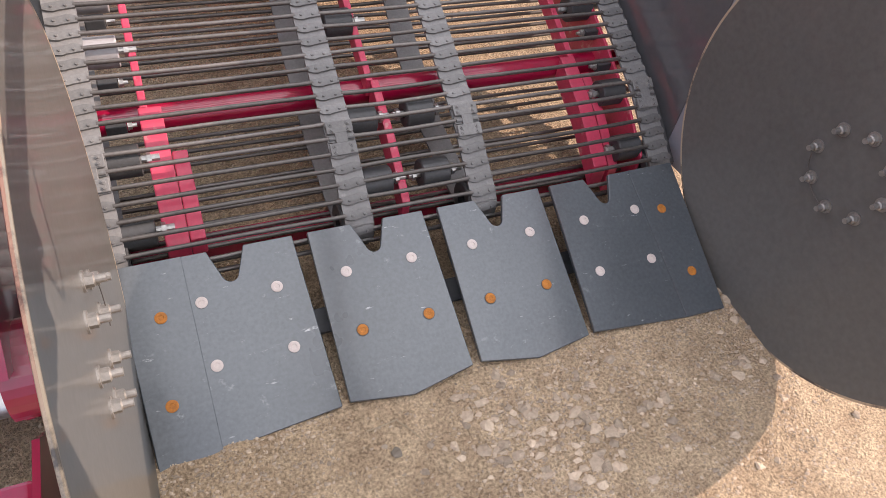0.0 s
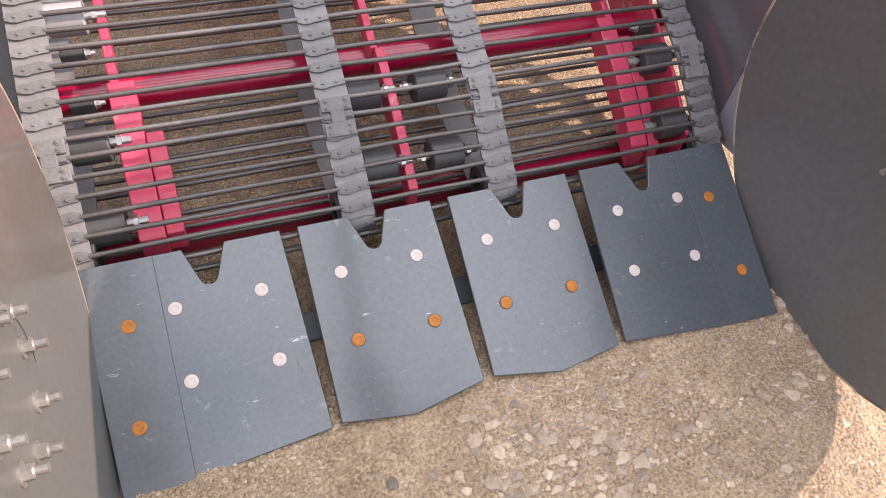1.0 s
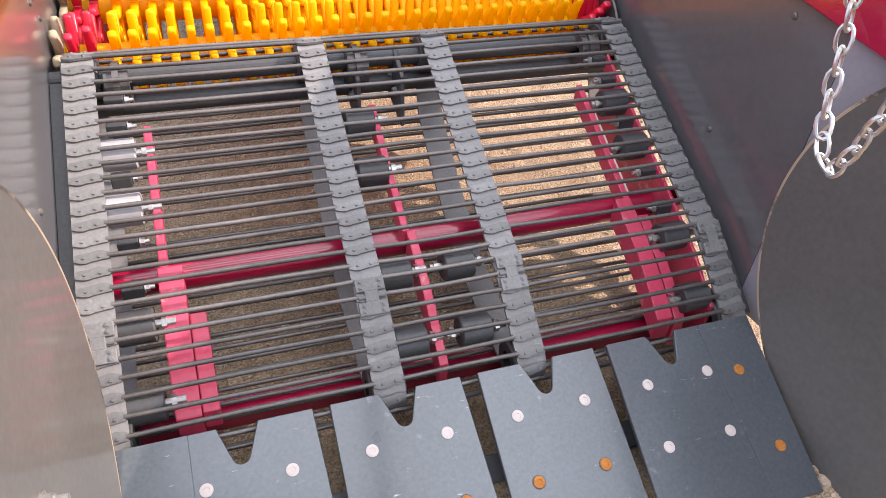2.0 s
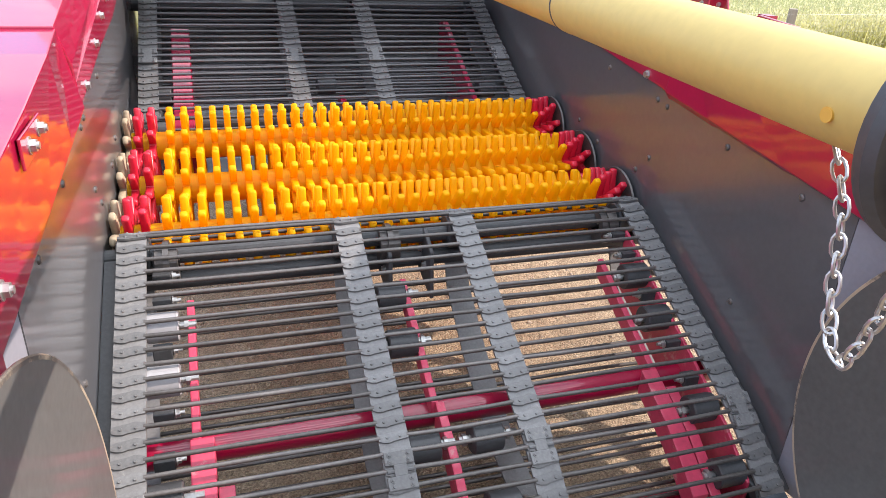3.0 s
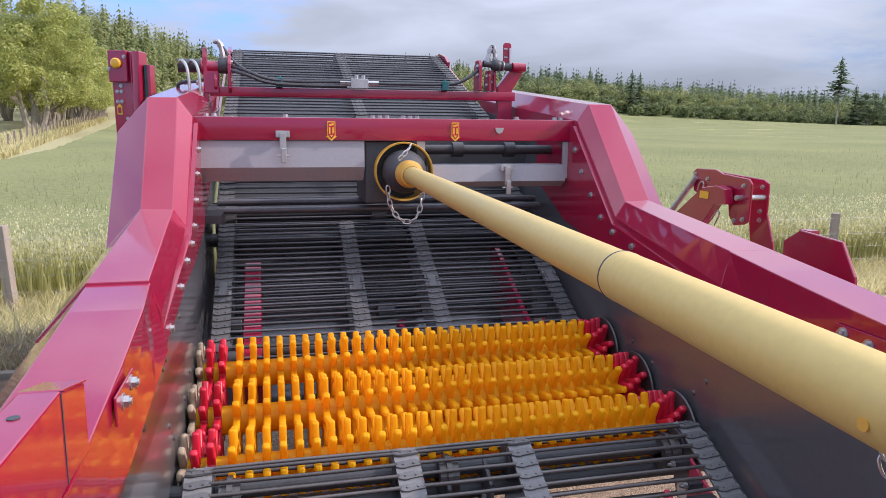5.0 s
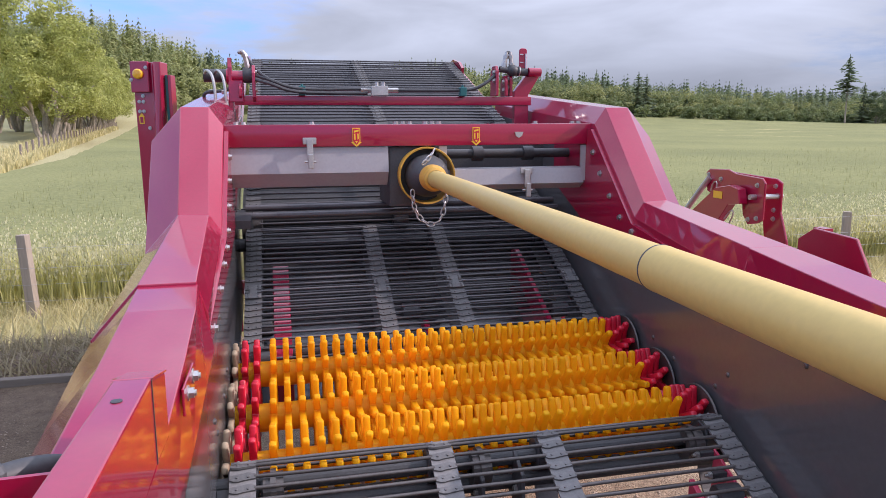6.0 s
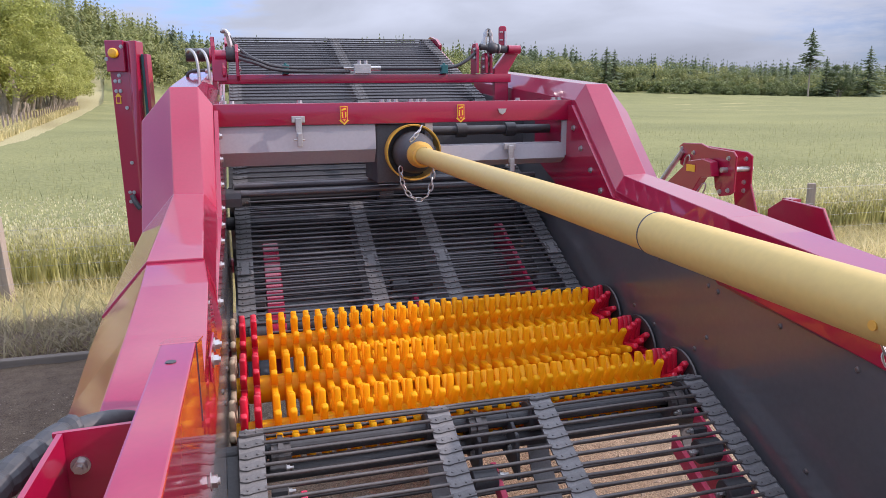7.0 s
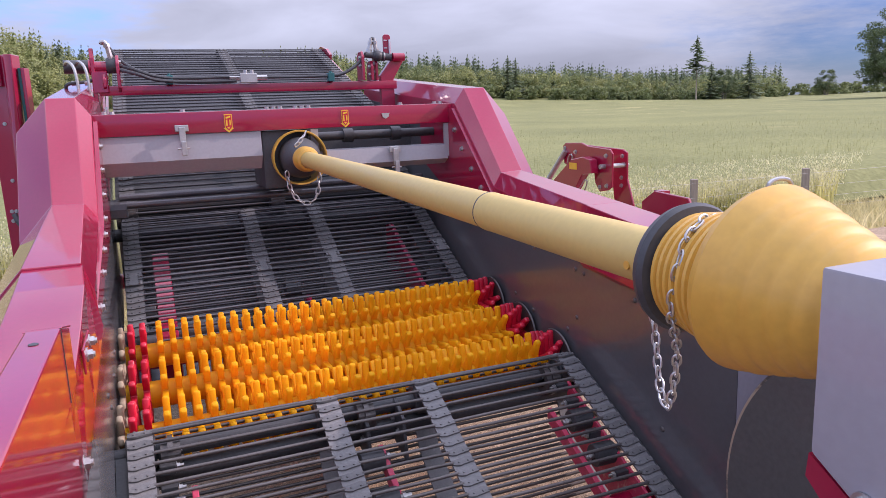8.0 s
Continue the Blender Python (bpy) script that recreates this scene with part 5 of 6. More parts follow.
for sx in (-1, 1):
    bm = prism(bmesh.new(), [(3.35, 0.40), (3.6, 0.40), (3.6, 1.35), (3.45, 1.35)], 0, min(sx * 0.85, sx * 0.95), max(sx * 0.85, sx * 0.95))
    M("frame_post", bm, RED)
    # running wheel well behind the view
    c = Vector((sx * 1.18, 3.9, 0.46 - 0.02))
    bm = lathe(bmesh.new(), [(-0.13, 0.26), (-0.15, 0.34), (-0.13, 0.43), (-0.08, 0.46), (0.08, 0.46), (0.13, 0.43), (0.15, 0.34), (0.13, 0.26)], c, (1, 0, 0), 40)
    wh = M("wheel", bm, RUBBER, "black rubber tyre", True)
    bm = lathe(bmesh.new(), [(-0.10, 0.0001), (-0.10, 0.20), (-0.125, 0.262), (0.125, 0.262), (0.10, 0.20), (0.10, 0.0001)], c, (1, 0, 0), 32)
    part("rim", bm, GREY, wh)
bm = rod(bmesh.new(), (-1.1, 3.9, 0.44), (1.1, 3.9, 0.44), 0.05, 16)
M("axle", bm, RED)
# feet under the shares' carrier
bm = box(bmesh.new(), (-0.90, 0.25, 0.06), (-0.815, 0.34, 0.85))
M("front_post", bm, RED)

# ---- folding linkage on the machine's right flank ----
bm = prism(bmesh.new(), [(3.42, 1.183), (3.38, 1.208), (3.17, 1.214), (3.09, 1.192), (2.83, 1.178), (2.80, 1.15), (2.805, 0.924), (2.85, 0.90), (2.95, 0.882), (3.0, 0.94), (3.027, 1.09), (3.13, 1.115), (3.26, 1.09), (3.34, 1.038), (3.40, 1.057)], 0, 2.26, 2.275)
lk = M("folding_linkage", soften(bm, 0.004, 30, 1), RED, "dark crimson drilled linkage plates")
bm = prism(bmesh.new(), [(3.40, 1.187), (2.907, 1.168), (2.856, 1.146), (2.853, 0.966), (2.782, 0.80), (2.70, 0.45), (2.92, 0.45), (2.986, 0.745), (3.04, 1.04)], 0, 2.42, 2.435)
part("linkage_plate", soften(bm, 0.004, 30, 1), RED, lk)
bm = prism(bmesh.new(), [(3.66, 0.78), (3.19, 1.098), (3.04, 1.123), (2.957, 1.107), (2.93, 1.015), (3.048, 1.0), (3.132, 0.90), (3.30, 0.74), (3.60, 0.56)], 0, 2.185, 2.245)
arm = part("linkage_arm", soften(bm, 0.004, 30, 1), RED, lk)
bm = box(bmesh.new(), (2.181, 3.11, 1.030), (2.1835, 3.205, 1.076))
part("warning_label", bm, LABEL_Y, arm, "small yellow label")
bm = rod(bmesh.new(), (2.22, 2.885, 1.06), (2.45, 2.885, 1.06), 0.017, 14)
part("pin", bm, ZINC, lk, "zinc plated linkage pin")
bolts(lk, [(2.26, y, z) for y, z in ((3.385, 1.169), (3.244, 1.146), (2.87, 1.133), (2.86, 0.93), (2.94, 0.915))], (-1, 0, 0), 0.012, 0.010)
bolts(lk, [(2.42, y, z) for y, z in ((2.908, 1.121), (2.914, 0.971), (2.913, 0.916))], (-1, 0, 0), 0.012, 0.010)
bm = tube(bmesh.new(), [(2.25, 3.34, 1.06), (2.25, 3.32, 1.12), (2.25, 3.27, 1.13), (2.25, 3.28, 1.06)], 0.005, 6, 1)
part("spring_clip", bm, ZINC, lk)
bm = tube(bmesh.new(), [(2.20, 3.10, 0.90), (2.20, 3.03, 0.97), (2.20, 3.0, 0.95), (2.20, 3.05, 0.87)], 0.005, 6, 1)
part("spring_clip", bm, ZINC, lk)
bm = rod(bmesh.new(), (2.25, 3.36, 1.15), (2.20, 3.58, 0.88), 0.020, 14)
part("ram_rod", bm, ZINC, lk, "bright ram rod")
bm = prism(bmesh.new(), [(1.98, 0.76), (2.08, 0.92), (2.38, 0.935), (2.50, 0.86), (2.50, 0.60), (1.95, 0.60)], 0, 2.27, 2.29)
tg = part("tool_guard", soften(bm, 0.004, 30, 1), RED, lk)
bm = box(bmesh.new(), (2.29, 2.42, 0.60), (2.42, 2.56, 0.66))
box(bm, (2.30, 2.34, 0.66), (2.36, 2.42, 0.935))
part("guard_block", bm, RED, tg)
bm = box(bmesh.new(), (2.24, 2.05, 0.46), (2.44, 3.70, 0.62), 0.006)
part("linkage_beam", bm, RED, lk)
bm = box(bmesh.new(), (0.95, 2.75, 0.34), (2.44, 2.90, 0.46), 0.006)
part("outrigger", bm, RED, lk)
bm = box(bmesh.new(), (2.28, 3.3, -0.02), (2.40, 3.42, 0.46), 0.004)
part("stand", bm, RED, lk)

# ---- drive shaft with yellow guard ----
A, B = Vector((0.028, 2.02, 1.288)), Vector((-0.058, -0.60, 1.2815))
AX = (B - A).normalized()
PTO = thing("drive_shaft_guard", (0.02, 0.5, 1.28), "faded yellow plastic guard tube over a drive shaft", "drive shaft")


def on_axis(y):
    return A + AX * ((y - A.y) / AX.y)


def P(name, bm, mat, label="", smooth=True, parent=None):
    return part(name, bm, mat, parent or PTO, label, smooth)


L1 = (on_axis(-0.02) - on_axis(1.86)).length
P("inner_tube", lathe(bmesh.new(), [(0, 0.030), (0, 0.0345), (L1 + 0.1, 0.0342)], on_axis(1.86), AX, 40), YELLOW)
L2 = (on_axis(-0.54) - on_axis(-0.015)).length
P("outer_tube", lathe(bmesh.new(), [(0.0, 0.0340), (0.0, 0.0358), (0.010, 0.0362), (0.012, 0.0356), (L2, 0.0352)], on_axis(-0.015), AX, 40), YELLOW)
bm = lathe(bmesh.new(), [(-0.0020, 0.0340), (-0.0020, 0.0362), (0.0, 0.0352), (0.0, 0.0344)], on_axis(-0.0135), AX, 40)
P("seam_ring", bm, RUBBER)
# far end: collar, black cone, yellow rim
bm = lathe(bmesh.new(), [(0.0, 0.045), (0.02, 0.055), (0.06, 0.055), (0.075, 0.048), (0.11, 0.046), (0.115, 0.036)], on_axis(1.955), AX, 40)
P("collar", bm, YELLOW_D, "yellow collar")
bm = lathe(bmesh.new(), [(-0.10, 0.092), (-0.05, 0.090), (-0.01, 0.078), (0.025, 0.05), (0.03, 0.045), (0.025, 0.043), (-0.015, 0.073), (-0.05, 0.084), (-0.10, 0.086)], on_axis(1.985), AX, 48)
P("bell", bm, RUBBER, "black rubber guard bell")
bm = lathe(bmesh.new(), [(-0.16, 0.112), (-0.03, 0.116), (-0.028, 0.122), (-0.035, 0.124), (-0.16, 0.118)], on_axis(2.02), AX, 48)
P("rim", bm, YELLOW_D, "yellow plastic guard rim")
# near end: black ring, ribbed cone, large bell
yb = -0.551
bm = lathe(bmesh.new(), [(0.0, 0.034), (0.0, 0.063), (0.005, 0.073), (0.014, 0.0755), (0.021, 0.072), (0.023, 0.056)], on_axis(yb), AX, 48)
P("seal_ring", bm, RUBBER, "black rubber ring")
prof = [(0.018, 0.054)]
for k in range(7):
    a = 0.023 + k * 0.0123
    prof += [(a, 0.0622 + k * 0.0018), (a + 0.0044, 0.0657 + k * 0.0018), (a + 0.0088, 0.0657 + k * 0.0018), (a + 0.0105, 0.0622 + k * 0.0018)]
P("ribbed_cone", lathe(bmesh.new(), prof, on_axis(yb), AX, 48), YELLOW_D, "ribbed yellow plastic cone")
BD = Vector((0.0374, -0.994, -0.1044)).normalized()
BP = Vector((-0.0449, -0.6499, 1.2869))
prof = [(0.055, 0.0770), (0.004, 0.0924), (0.0, 0.0921), (-0.001, 0.0937), (0.003, 0.0966), (0.011, 0.0999), (0.020, 0.0978), (0.033, 0.0937)]
for k in range(6):
    a, r = 0.0364 + k * 0.0218, 0.0921 - k * 0.00775
    prof += [(a, r), (a + 0.0045, r + 0.0004), (a + 0.011, r - 0.0020), (a + 0.0155, r - 0.0056), (a + 0.019, r - 0.0072)]
prof += [(0.167, 0.0455), (0.167, 0.0420), (0.055, 0.0770)]
P("large_bell", lathe(bmesh.new(), prof, BP, BD, 56), YELLOW_D, "large yellow plastic guard bell")
q = BP + BD * 0.013 + Vector((0.011, 0.0, 0.0985))
bm = tube(bmesh.new(), [q + Vector(v) for v in ((-0.016, 0.0, -0.006), (-0.015, 0.0, 0.003), (0.0, 0, 0.006), (0.015, 0, 0.002), (0.016, 0, -0.010))], 0.0022, 8, 1)
P("eye_loop", bm, ZINC)
bm = rod(bmesh.new(), on_axis(-0.490) + Vector((-0.034, 0, -0.007)), on_axis(-0.490) + Vector((-0.0362, 0, -0.007)), 0.0055, 12)
P("guard_plug", bm, YELLOW_D)


def chain(name, pts, length, r, parent, label):
    """Links strung along a hanging line."""
    pts = [Vector(p) for p in pts]
    fine = pts
    for _ in range(3):
        nxt = [fine[0]]
        for a, b in zip(fine, fine[1:]):
            nxt += [a.lerp(b, 0.25), a.lerp(b, 0.75)]
        fine = nxt + [fine[-1]]
    lens = [(b - a).length for a, b in zip(fine, fine[1:])]
    total = sum(lens)
    n = max(int(total / (length * 0.74)), 2)
    bm = bmesh.new()
    for k in range(n):
        t, d, p = total * (k + 0.5) / n, None, None
        for a, b, q in zip(fine, fine[1:], lens):
            if t <= q:
                p, d = a.lerp(b, t / q), (b - a).normalized()
                break
            t -= q
        if p is None:
            continue
        u = d.orthogonal().normalized()
        u = (Matrix.Rotation(1.57 * (k % 2) + 0.4, 3, d) @ u).normalized()
        loop = []
        for i in range(12):
            a = 2 * math.pi * i / 12
            loop.append(p + d * (length / 2 * math.copysign(abs(math.cos(a)) ** 0.75, math.cos(a))) + u * (length * 0.27 * math.sin(a)))
        loop.append(loop[0])
        tube(bm, loop, r, 6)
    return part(name, bm, ZINC, parent, label, True)


chain("safety_chain", [(-0.034, -0.452, 1.240), (-0.038, -0.468, 1.222), (-0.040, -0.482, 1.198), (-0.046, -0.496, 1.158), (-0.052, -0.508, 1.124), (-0.062, -0.530, 1.103), (-0.068, -0.546, 1.106), (-0.070, -0.556, 1.135),
      (-0.075, -0.566, 1.164), (-0.085, -0.578, 1.196), (-0.105, -0.596, 1.222), (-0.125, -0.612, 1.252), (-0.128, -0.622, 1.290), (-0.120, -0.625, 1.325), (-0.095, -0.618, 1.345), (-0.065, -0.605, 1.348)], 0.019, 0.0015, PTO, "zinc plated safety chain hanging in a loop")
chain("safety_chain", [on_axis(1.93) + Vector(v) for v in ((-0.085, 0.0, -0.05), (-0.08, 0, -0.12), (-0.05, 0, -0.175), (0.0, 0, -0.20), (0.04, 0, -0.17), (0.055, 0, -0.10), (0.06, 0, -0.05))], 0.034, 0.003, PTO, "zinc plated safety chain hanging in a loop")
chain("hook_chain", [on_axis(1.90) + Vector(v) for v in ((0.012, 0.03, 0.118), (-0.004, 0.01, 0.100), (-0.022, 0.0, 0.080), (-0.045, 0.0, 0.058))], 0.026, 0.0034, PTO, "zinc plated chain hooked on the bell")

# ---- front stand that carries the shaft's near end ----
ST = thing("shaft_stand", (0.15, -0.85, 0.0), "pale grey box on a crimson stand beside the shaft", "stand")
bm = prism(bmesh.new(), [(-0.795, 1.335), (-1.018, 1.335), (-1.018, 1.069), (-0.926, 1.095), (-0.795, 1.175)], 0, -0.130, 0.22)
soften(bm, 0.004, 25, 2)
part("grey_box", bm, BOX_GREY, ST, "pale lilac-grey painted steel box", True)
bm = prism(bmesh.new(), [(-0.790, 1.171), (-0.788, 1.149), (-0.836, 1.106), (-0.908, 1.033), (-1.008, 1.015), (-1.008, 1.068), (-0.926, 1.092)], 0, -0.125, 0.21)
part("bracket", bm, RED, ST)
bolts(ST, [(-0.1304, -0.8465, 1.1531)], (-1, 0, 0), 0.008, 0.008, 0.006)
bm = box(bmesh.new(), (0.11, -2.30, 0.96), (0.20, -0.92, 1.03), 0.004)
part("stand_arm", bm, RED, ST)
bm = box(bmesh.new(), (0.11, -2.30, -0.02), (0.20, -2.20, 0.962), 0.004)
part("stand_leg", bm, RED, ST)


# ---- fence ----
FENCE = thing("wire_fence", (0, 7.3, terrain(0, 7.3)), "weathered wooden post and wire fence along a field edge", "fence")
posts = [(-10.9, 7.9), (-8.4, 7.7), (-5.8, 7.5), (-3.25, 7.35), (-0.7, 7.35), (1.85, 7.35), (4.45, 7.35), (7.03, 7.35), (9.37, 7.35), (11.8, 7.3), (14.3, 7.2)]
rgf = random.Random(11)
for x, y in posts:
    z, h = terrain(x, y), rgf.uniform(0.96, 1.06)
    bm = box(bmesh.new(), (-0.05, -0.05, -0.2), (0.05, 0.05, h), 0.008, Matrix.Translation((x, y, z)) @ Matrix.Rotation(rgf.uniform(-0.05, 0.05), 4, "Y") @ Matrix.Rotation(rgf.uniform(-0.6, 0.6), 4, "Z"))
    part("post", bm, WOOD, FENCE)
for h in (0.15, 0.32, 0.5, 0.68, 0.9):
    bm = tube(bmesh.new(), [(x, y - 0.055, terrain(x, y) + h) for x, y in posts], 0.0014, 5)
    part("wire", bm, WIRE, FENCE)
# old plank at the yard's edge
bm = box(bmesh.new(), (-4.6, 3.50, -0.03), (-1.2, 3.56, 0.045), 0.006)
plank = part("plank", bm, OLD_WOOD, None)
tagged(plank, "grey weathered timber plank edging the bare soil", "plank")


# ---- grass and oats ----
def leaf_material(name, base, tint, back=0.35, rough=0.6):
    m = material(name, base, rough, 0, 0.25, 0.15, 3.0, 0.0, 0.0, tint=tint, through_light=back)
    n, l = m.node_tree.nodes, m.node_tree.links
    p = n["Principled BSDF"]
    src = p.inputs["Base Color"].links[0].from_socket
    g, hs, mr = n.new("ShaderNodeNewGeometry"), n.new("ShaderNodeHueSaturation"), n.new("ShaderNodeMapRange")
    mr.inputs["To Min"].default_value, mr.inputs["To Max"].default_value = 0.75, 1.25
    l.new(g.outputs["Random Per Island"], mr.inputs["Value"])
    l.new(mr.outputs["Result"], hs.inputs["Value"])
    l.new(src, hs.inputs["Color"])
    for link in list(src.links):
        if link.to_node != hs:
            l.new(hs.outputs["Color"], link.to_socket)
    return m


OAT = leaf_material("oat_crop", (0.62, 0.60, 0.22), (0.78, 0.73, 0.33), 0.55)
FAR_OAT = leaf_material("green_oat", (0.30, 0.31, 0.12), (0.40, 0.39, 0.17), 0.4)
HEADS = leaf_material("oat_heads", (0.58, 0.56, 0.30), (0.72, 0.68, 0.42), 0.5)
GRASS = leaf_material("dry_grass", (0.60, 0.54, 0.23), (0.75, 0.66, 0.36), 0.5)


def blades(name, spots, mat, label, height, width, lean, seed, head=0.0):
    """Bent blades; with heads, loose grains at their tips as a sheet of their own."""
    rg = random.Random(seed)
    vs, fs, hv, hf = [], [], [], []
    for x, y in spots:
        z = terrain(x, y)
        h, a, w = height * rg.uniform(0.65, 1.15), rg.uniform(0, 6.28), width * rg.uniform(0.7, 1.3)
        lx, ly = lean * rg.gauss(0, 1) * h, lean * rg.gauss(0, 1) * h
        c, s, o = math.cos(a) * w, math.sin(a) * w, len(vs)
        vs += [(x - c, y - s, z), (x + c, y + s, z), (x + lx * 0.4 + c * 0.7, y + ly * 0.4 + s * 0.7, z + h * 0.6), (x + lx * 0.4 - c * 0.7, y + ly * 0.4 - s * 0.7, z + h * 0.6), (x + lx, y + ly, z + h)]
        fs += [(o, o + 1, o + 2, o + 3), (o + 3, o + 2, o + 4)]
        if head:
            for _ in range(4):
                hx, hy, hz = x + lx * 0.9 + rg.gauss(0, 0.028), y + ly * 0.9 + rg.gauss(0, 0.028), z + h * rg.uniform(0.80, 1.05)
                o, q, b = len(hv), head * rg.uniform(0.6, 1.3), rg.uniform(0, 3.14)
                hv += [(hx - q * 0.4 * math.cos(b), hy - q * 0.4 * math.sin(b), hz), (hx, hy, hz - q), (hx + q * 0.4 * math.cos(b), hy + q * 0.4 * math.sin(b), hz), (hx, hy, hz + q * 0.6)]
                hf.append((o, o + 1, o + 2, o + 3))
    out = None
    for nm, v, f, m in ((name, vs, fs, mat), (name.replace("crop", "heads"), hv, hf, HEADS)):
        if f:
            me = bpy.data.meshes.new(nm)
            me.from_pydata(v, [], f)
            me.materials.append(m)
            ob = tagged(new(nm, me), label, "grass", kind="stuff")
            out = out or ob
    return out


rgo = random.Random(21)


def field_edge(y):
    """The field's left border, which swings out with distance."""
    return -11 - (y - 35) * 0.145


spots = []
for _ in range(26000):
    y = 7.8 + 3.2 * rgo.random() ** 1.3
    spots.append((rgo.uniform(max(-4.5 - (y - 7) * 0.62, field_edge(y)), 9 + (y - 7) * 1.7), y))
tagged(blades("oat_crop", spots, OAT, "dense ripening oats standing behind the fence", 0.72, 0.011, 0.10, 5, 0.028), category="crop")
spots = []
for _ in range(36000):
    y = 11 + 24 * rgo.random() ** 1.5
    spots.append((rgo.uniform(max(-4.5 - (y - 7) * 0.62, field_edge(y) + 2), 9 + (y - 7) * 1.6), y))
tagged(blades("far_oats", spots, FAR_OAT, "ripening oats standing up out of the field", 0.80, 0.014, 0.12, 15), category="crop")
spots = [(rgo.uniform(-9, 14), 4.3 + 3.7 * rgo.random() ** 0.8) for _ in range(44000)]
spots = [(x, y) for x, y in spots if rgo.random() < 0.10 + 0.9 * step(5.2, 6.6, y + 0.6 * noise.noise((x, y, 0)))]
blades("verge_grass", spots, GRASS, "dry pale grass along the fence", 0.30, 0.008, 0.5, 6)

DEAD = leaf_material("dead_grass", (0.30, 0.24, 0.14), (0.46, 0.38, 0.22), 0.4)
spots = [(rgo.uniform(-6.5, -1.0), 3.62 + 1.9 * rgo.random()) for _ in range(9000)]
blades("dead_grass", [(x, y) for x, y in spots if rgo.random() < 0.35 + 0.6 * step(-0.2, 0.4, noise.noise((x * 1.2, y * 1.6, 5)))], DEAD, "flattened dead grass behind a plank", 0.13, 0.006, 1.1, 12)

# canopy of the field beyond the nearest stalks
def canopy(x, y):
    return terrain(x, y) + 0.74 * step(7.9, 9.2, y) + 0.05 * noise.noise((x * 0.8, y * 0.8, 2)) + 0.05 * noise.noise((x * 3, y * 3, 7))


vs, fs = [], []
rows = []
y = 8.3
while y < 190:
    rows.append(y)
    y += 0.16 * (y / 8.3) ** 1.25
cols = 170
for y in rows:
    x0, x1 = field_edge(y) + 1.2 * step(22, 36, y), 12 + y * 1.5
    for i in range(cols):
        x = x0 + (x1 - x0) * i / (cols - 1)
        vs.append((x, y, canopy(x, y)))
for j in range(len(rows) - 1):
    fs += [(j * cols + i, j * cols + i + 1, (j + 1) * cols + i + 1, (j + 1) * cols + i) for i in range(cols - 1)]
me = bpy.data.meshes.new("oat_field")
me.from_pydata(vs, [], fs)
FIELD = material("oat_field_canopy", (0.195, 0.207, 0.084), 0.85, 0, 0.2, 0.12, 9, 0.05, tint=(0.29, 0.29, 0.122), wear=((0.40, 0.36, 0.16), 0.60, 0.07), spec=0.1)
me.materials.append(FIELD)
me.shade_smooth()
tagged(new("oat_field", me), "pale green ripening oat field reaching to the woods", "field", kind="stuff")

# ---- trees ----
LEAF = leaf_material("broad_leaf", (0.31, 0.36, 0.08), (0.64, 0.64, 0.21), 0.5)
NEEDLE = leaf_material("conifer_needle", (0.125, 0.17, 0.09), (0.25, 0.31, 0.155), 0.4)
MIXED = leaf_material("wood_leaf", (0.14, 0.19, 0.07), (0.31, 0.35, 0.135), 0.4)
HILL = leaf_material("hill_needle", (0.24, 0.29, 0.10), (0.42, 0.45, 0.18), 0.45)
OLIVE = leaf_material("pale_wood_leaf", (0.26, 0.29, 0.09), (0.42, 0.43, 0.17), 0.4)


def leaf_clumps(rg, centres, size, per):
    """Loose leaf sprays on the outside of each clump, lying flatter on its top."""
    vs, fs = [], []
    for c, r in centres:
        for _ in range(per):
            v = Vector((rg.gauss(0, 1), rg.gauss(0, 1), rg.gauss(0.25, 1))).normalized()
            p = c + Vector((v.x, v.y, v.z * 0.62)) * r * rg.uniform(0.35, 1.0) ** 0.5 * 1.04
            n = (v + Vector((rg.gauss(0, 0.4), rg.gauss(0, 0.4), rg.gauss(0.35, 0.4)))).normalized()
            u = Matrix.Rotation(rg.uniform(0, 6.28), 3, n) @ n.orthogonal().normalized()
            w, q, o = n.cross(u), size * rg.uniform(0.5, 1.4), len(vs)
            vs += [p + u * q, p + w * q * 0.55, p - u * q, p - w * q * 0.55 + n * q * 0.25]
            fs.append((o, o + 1, o + 2, o + 3))
    return vs, fs


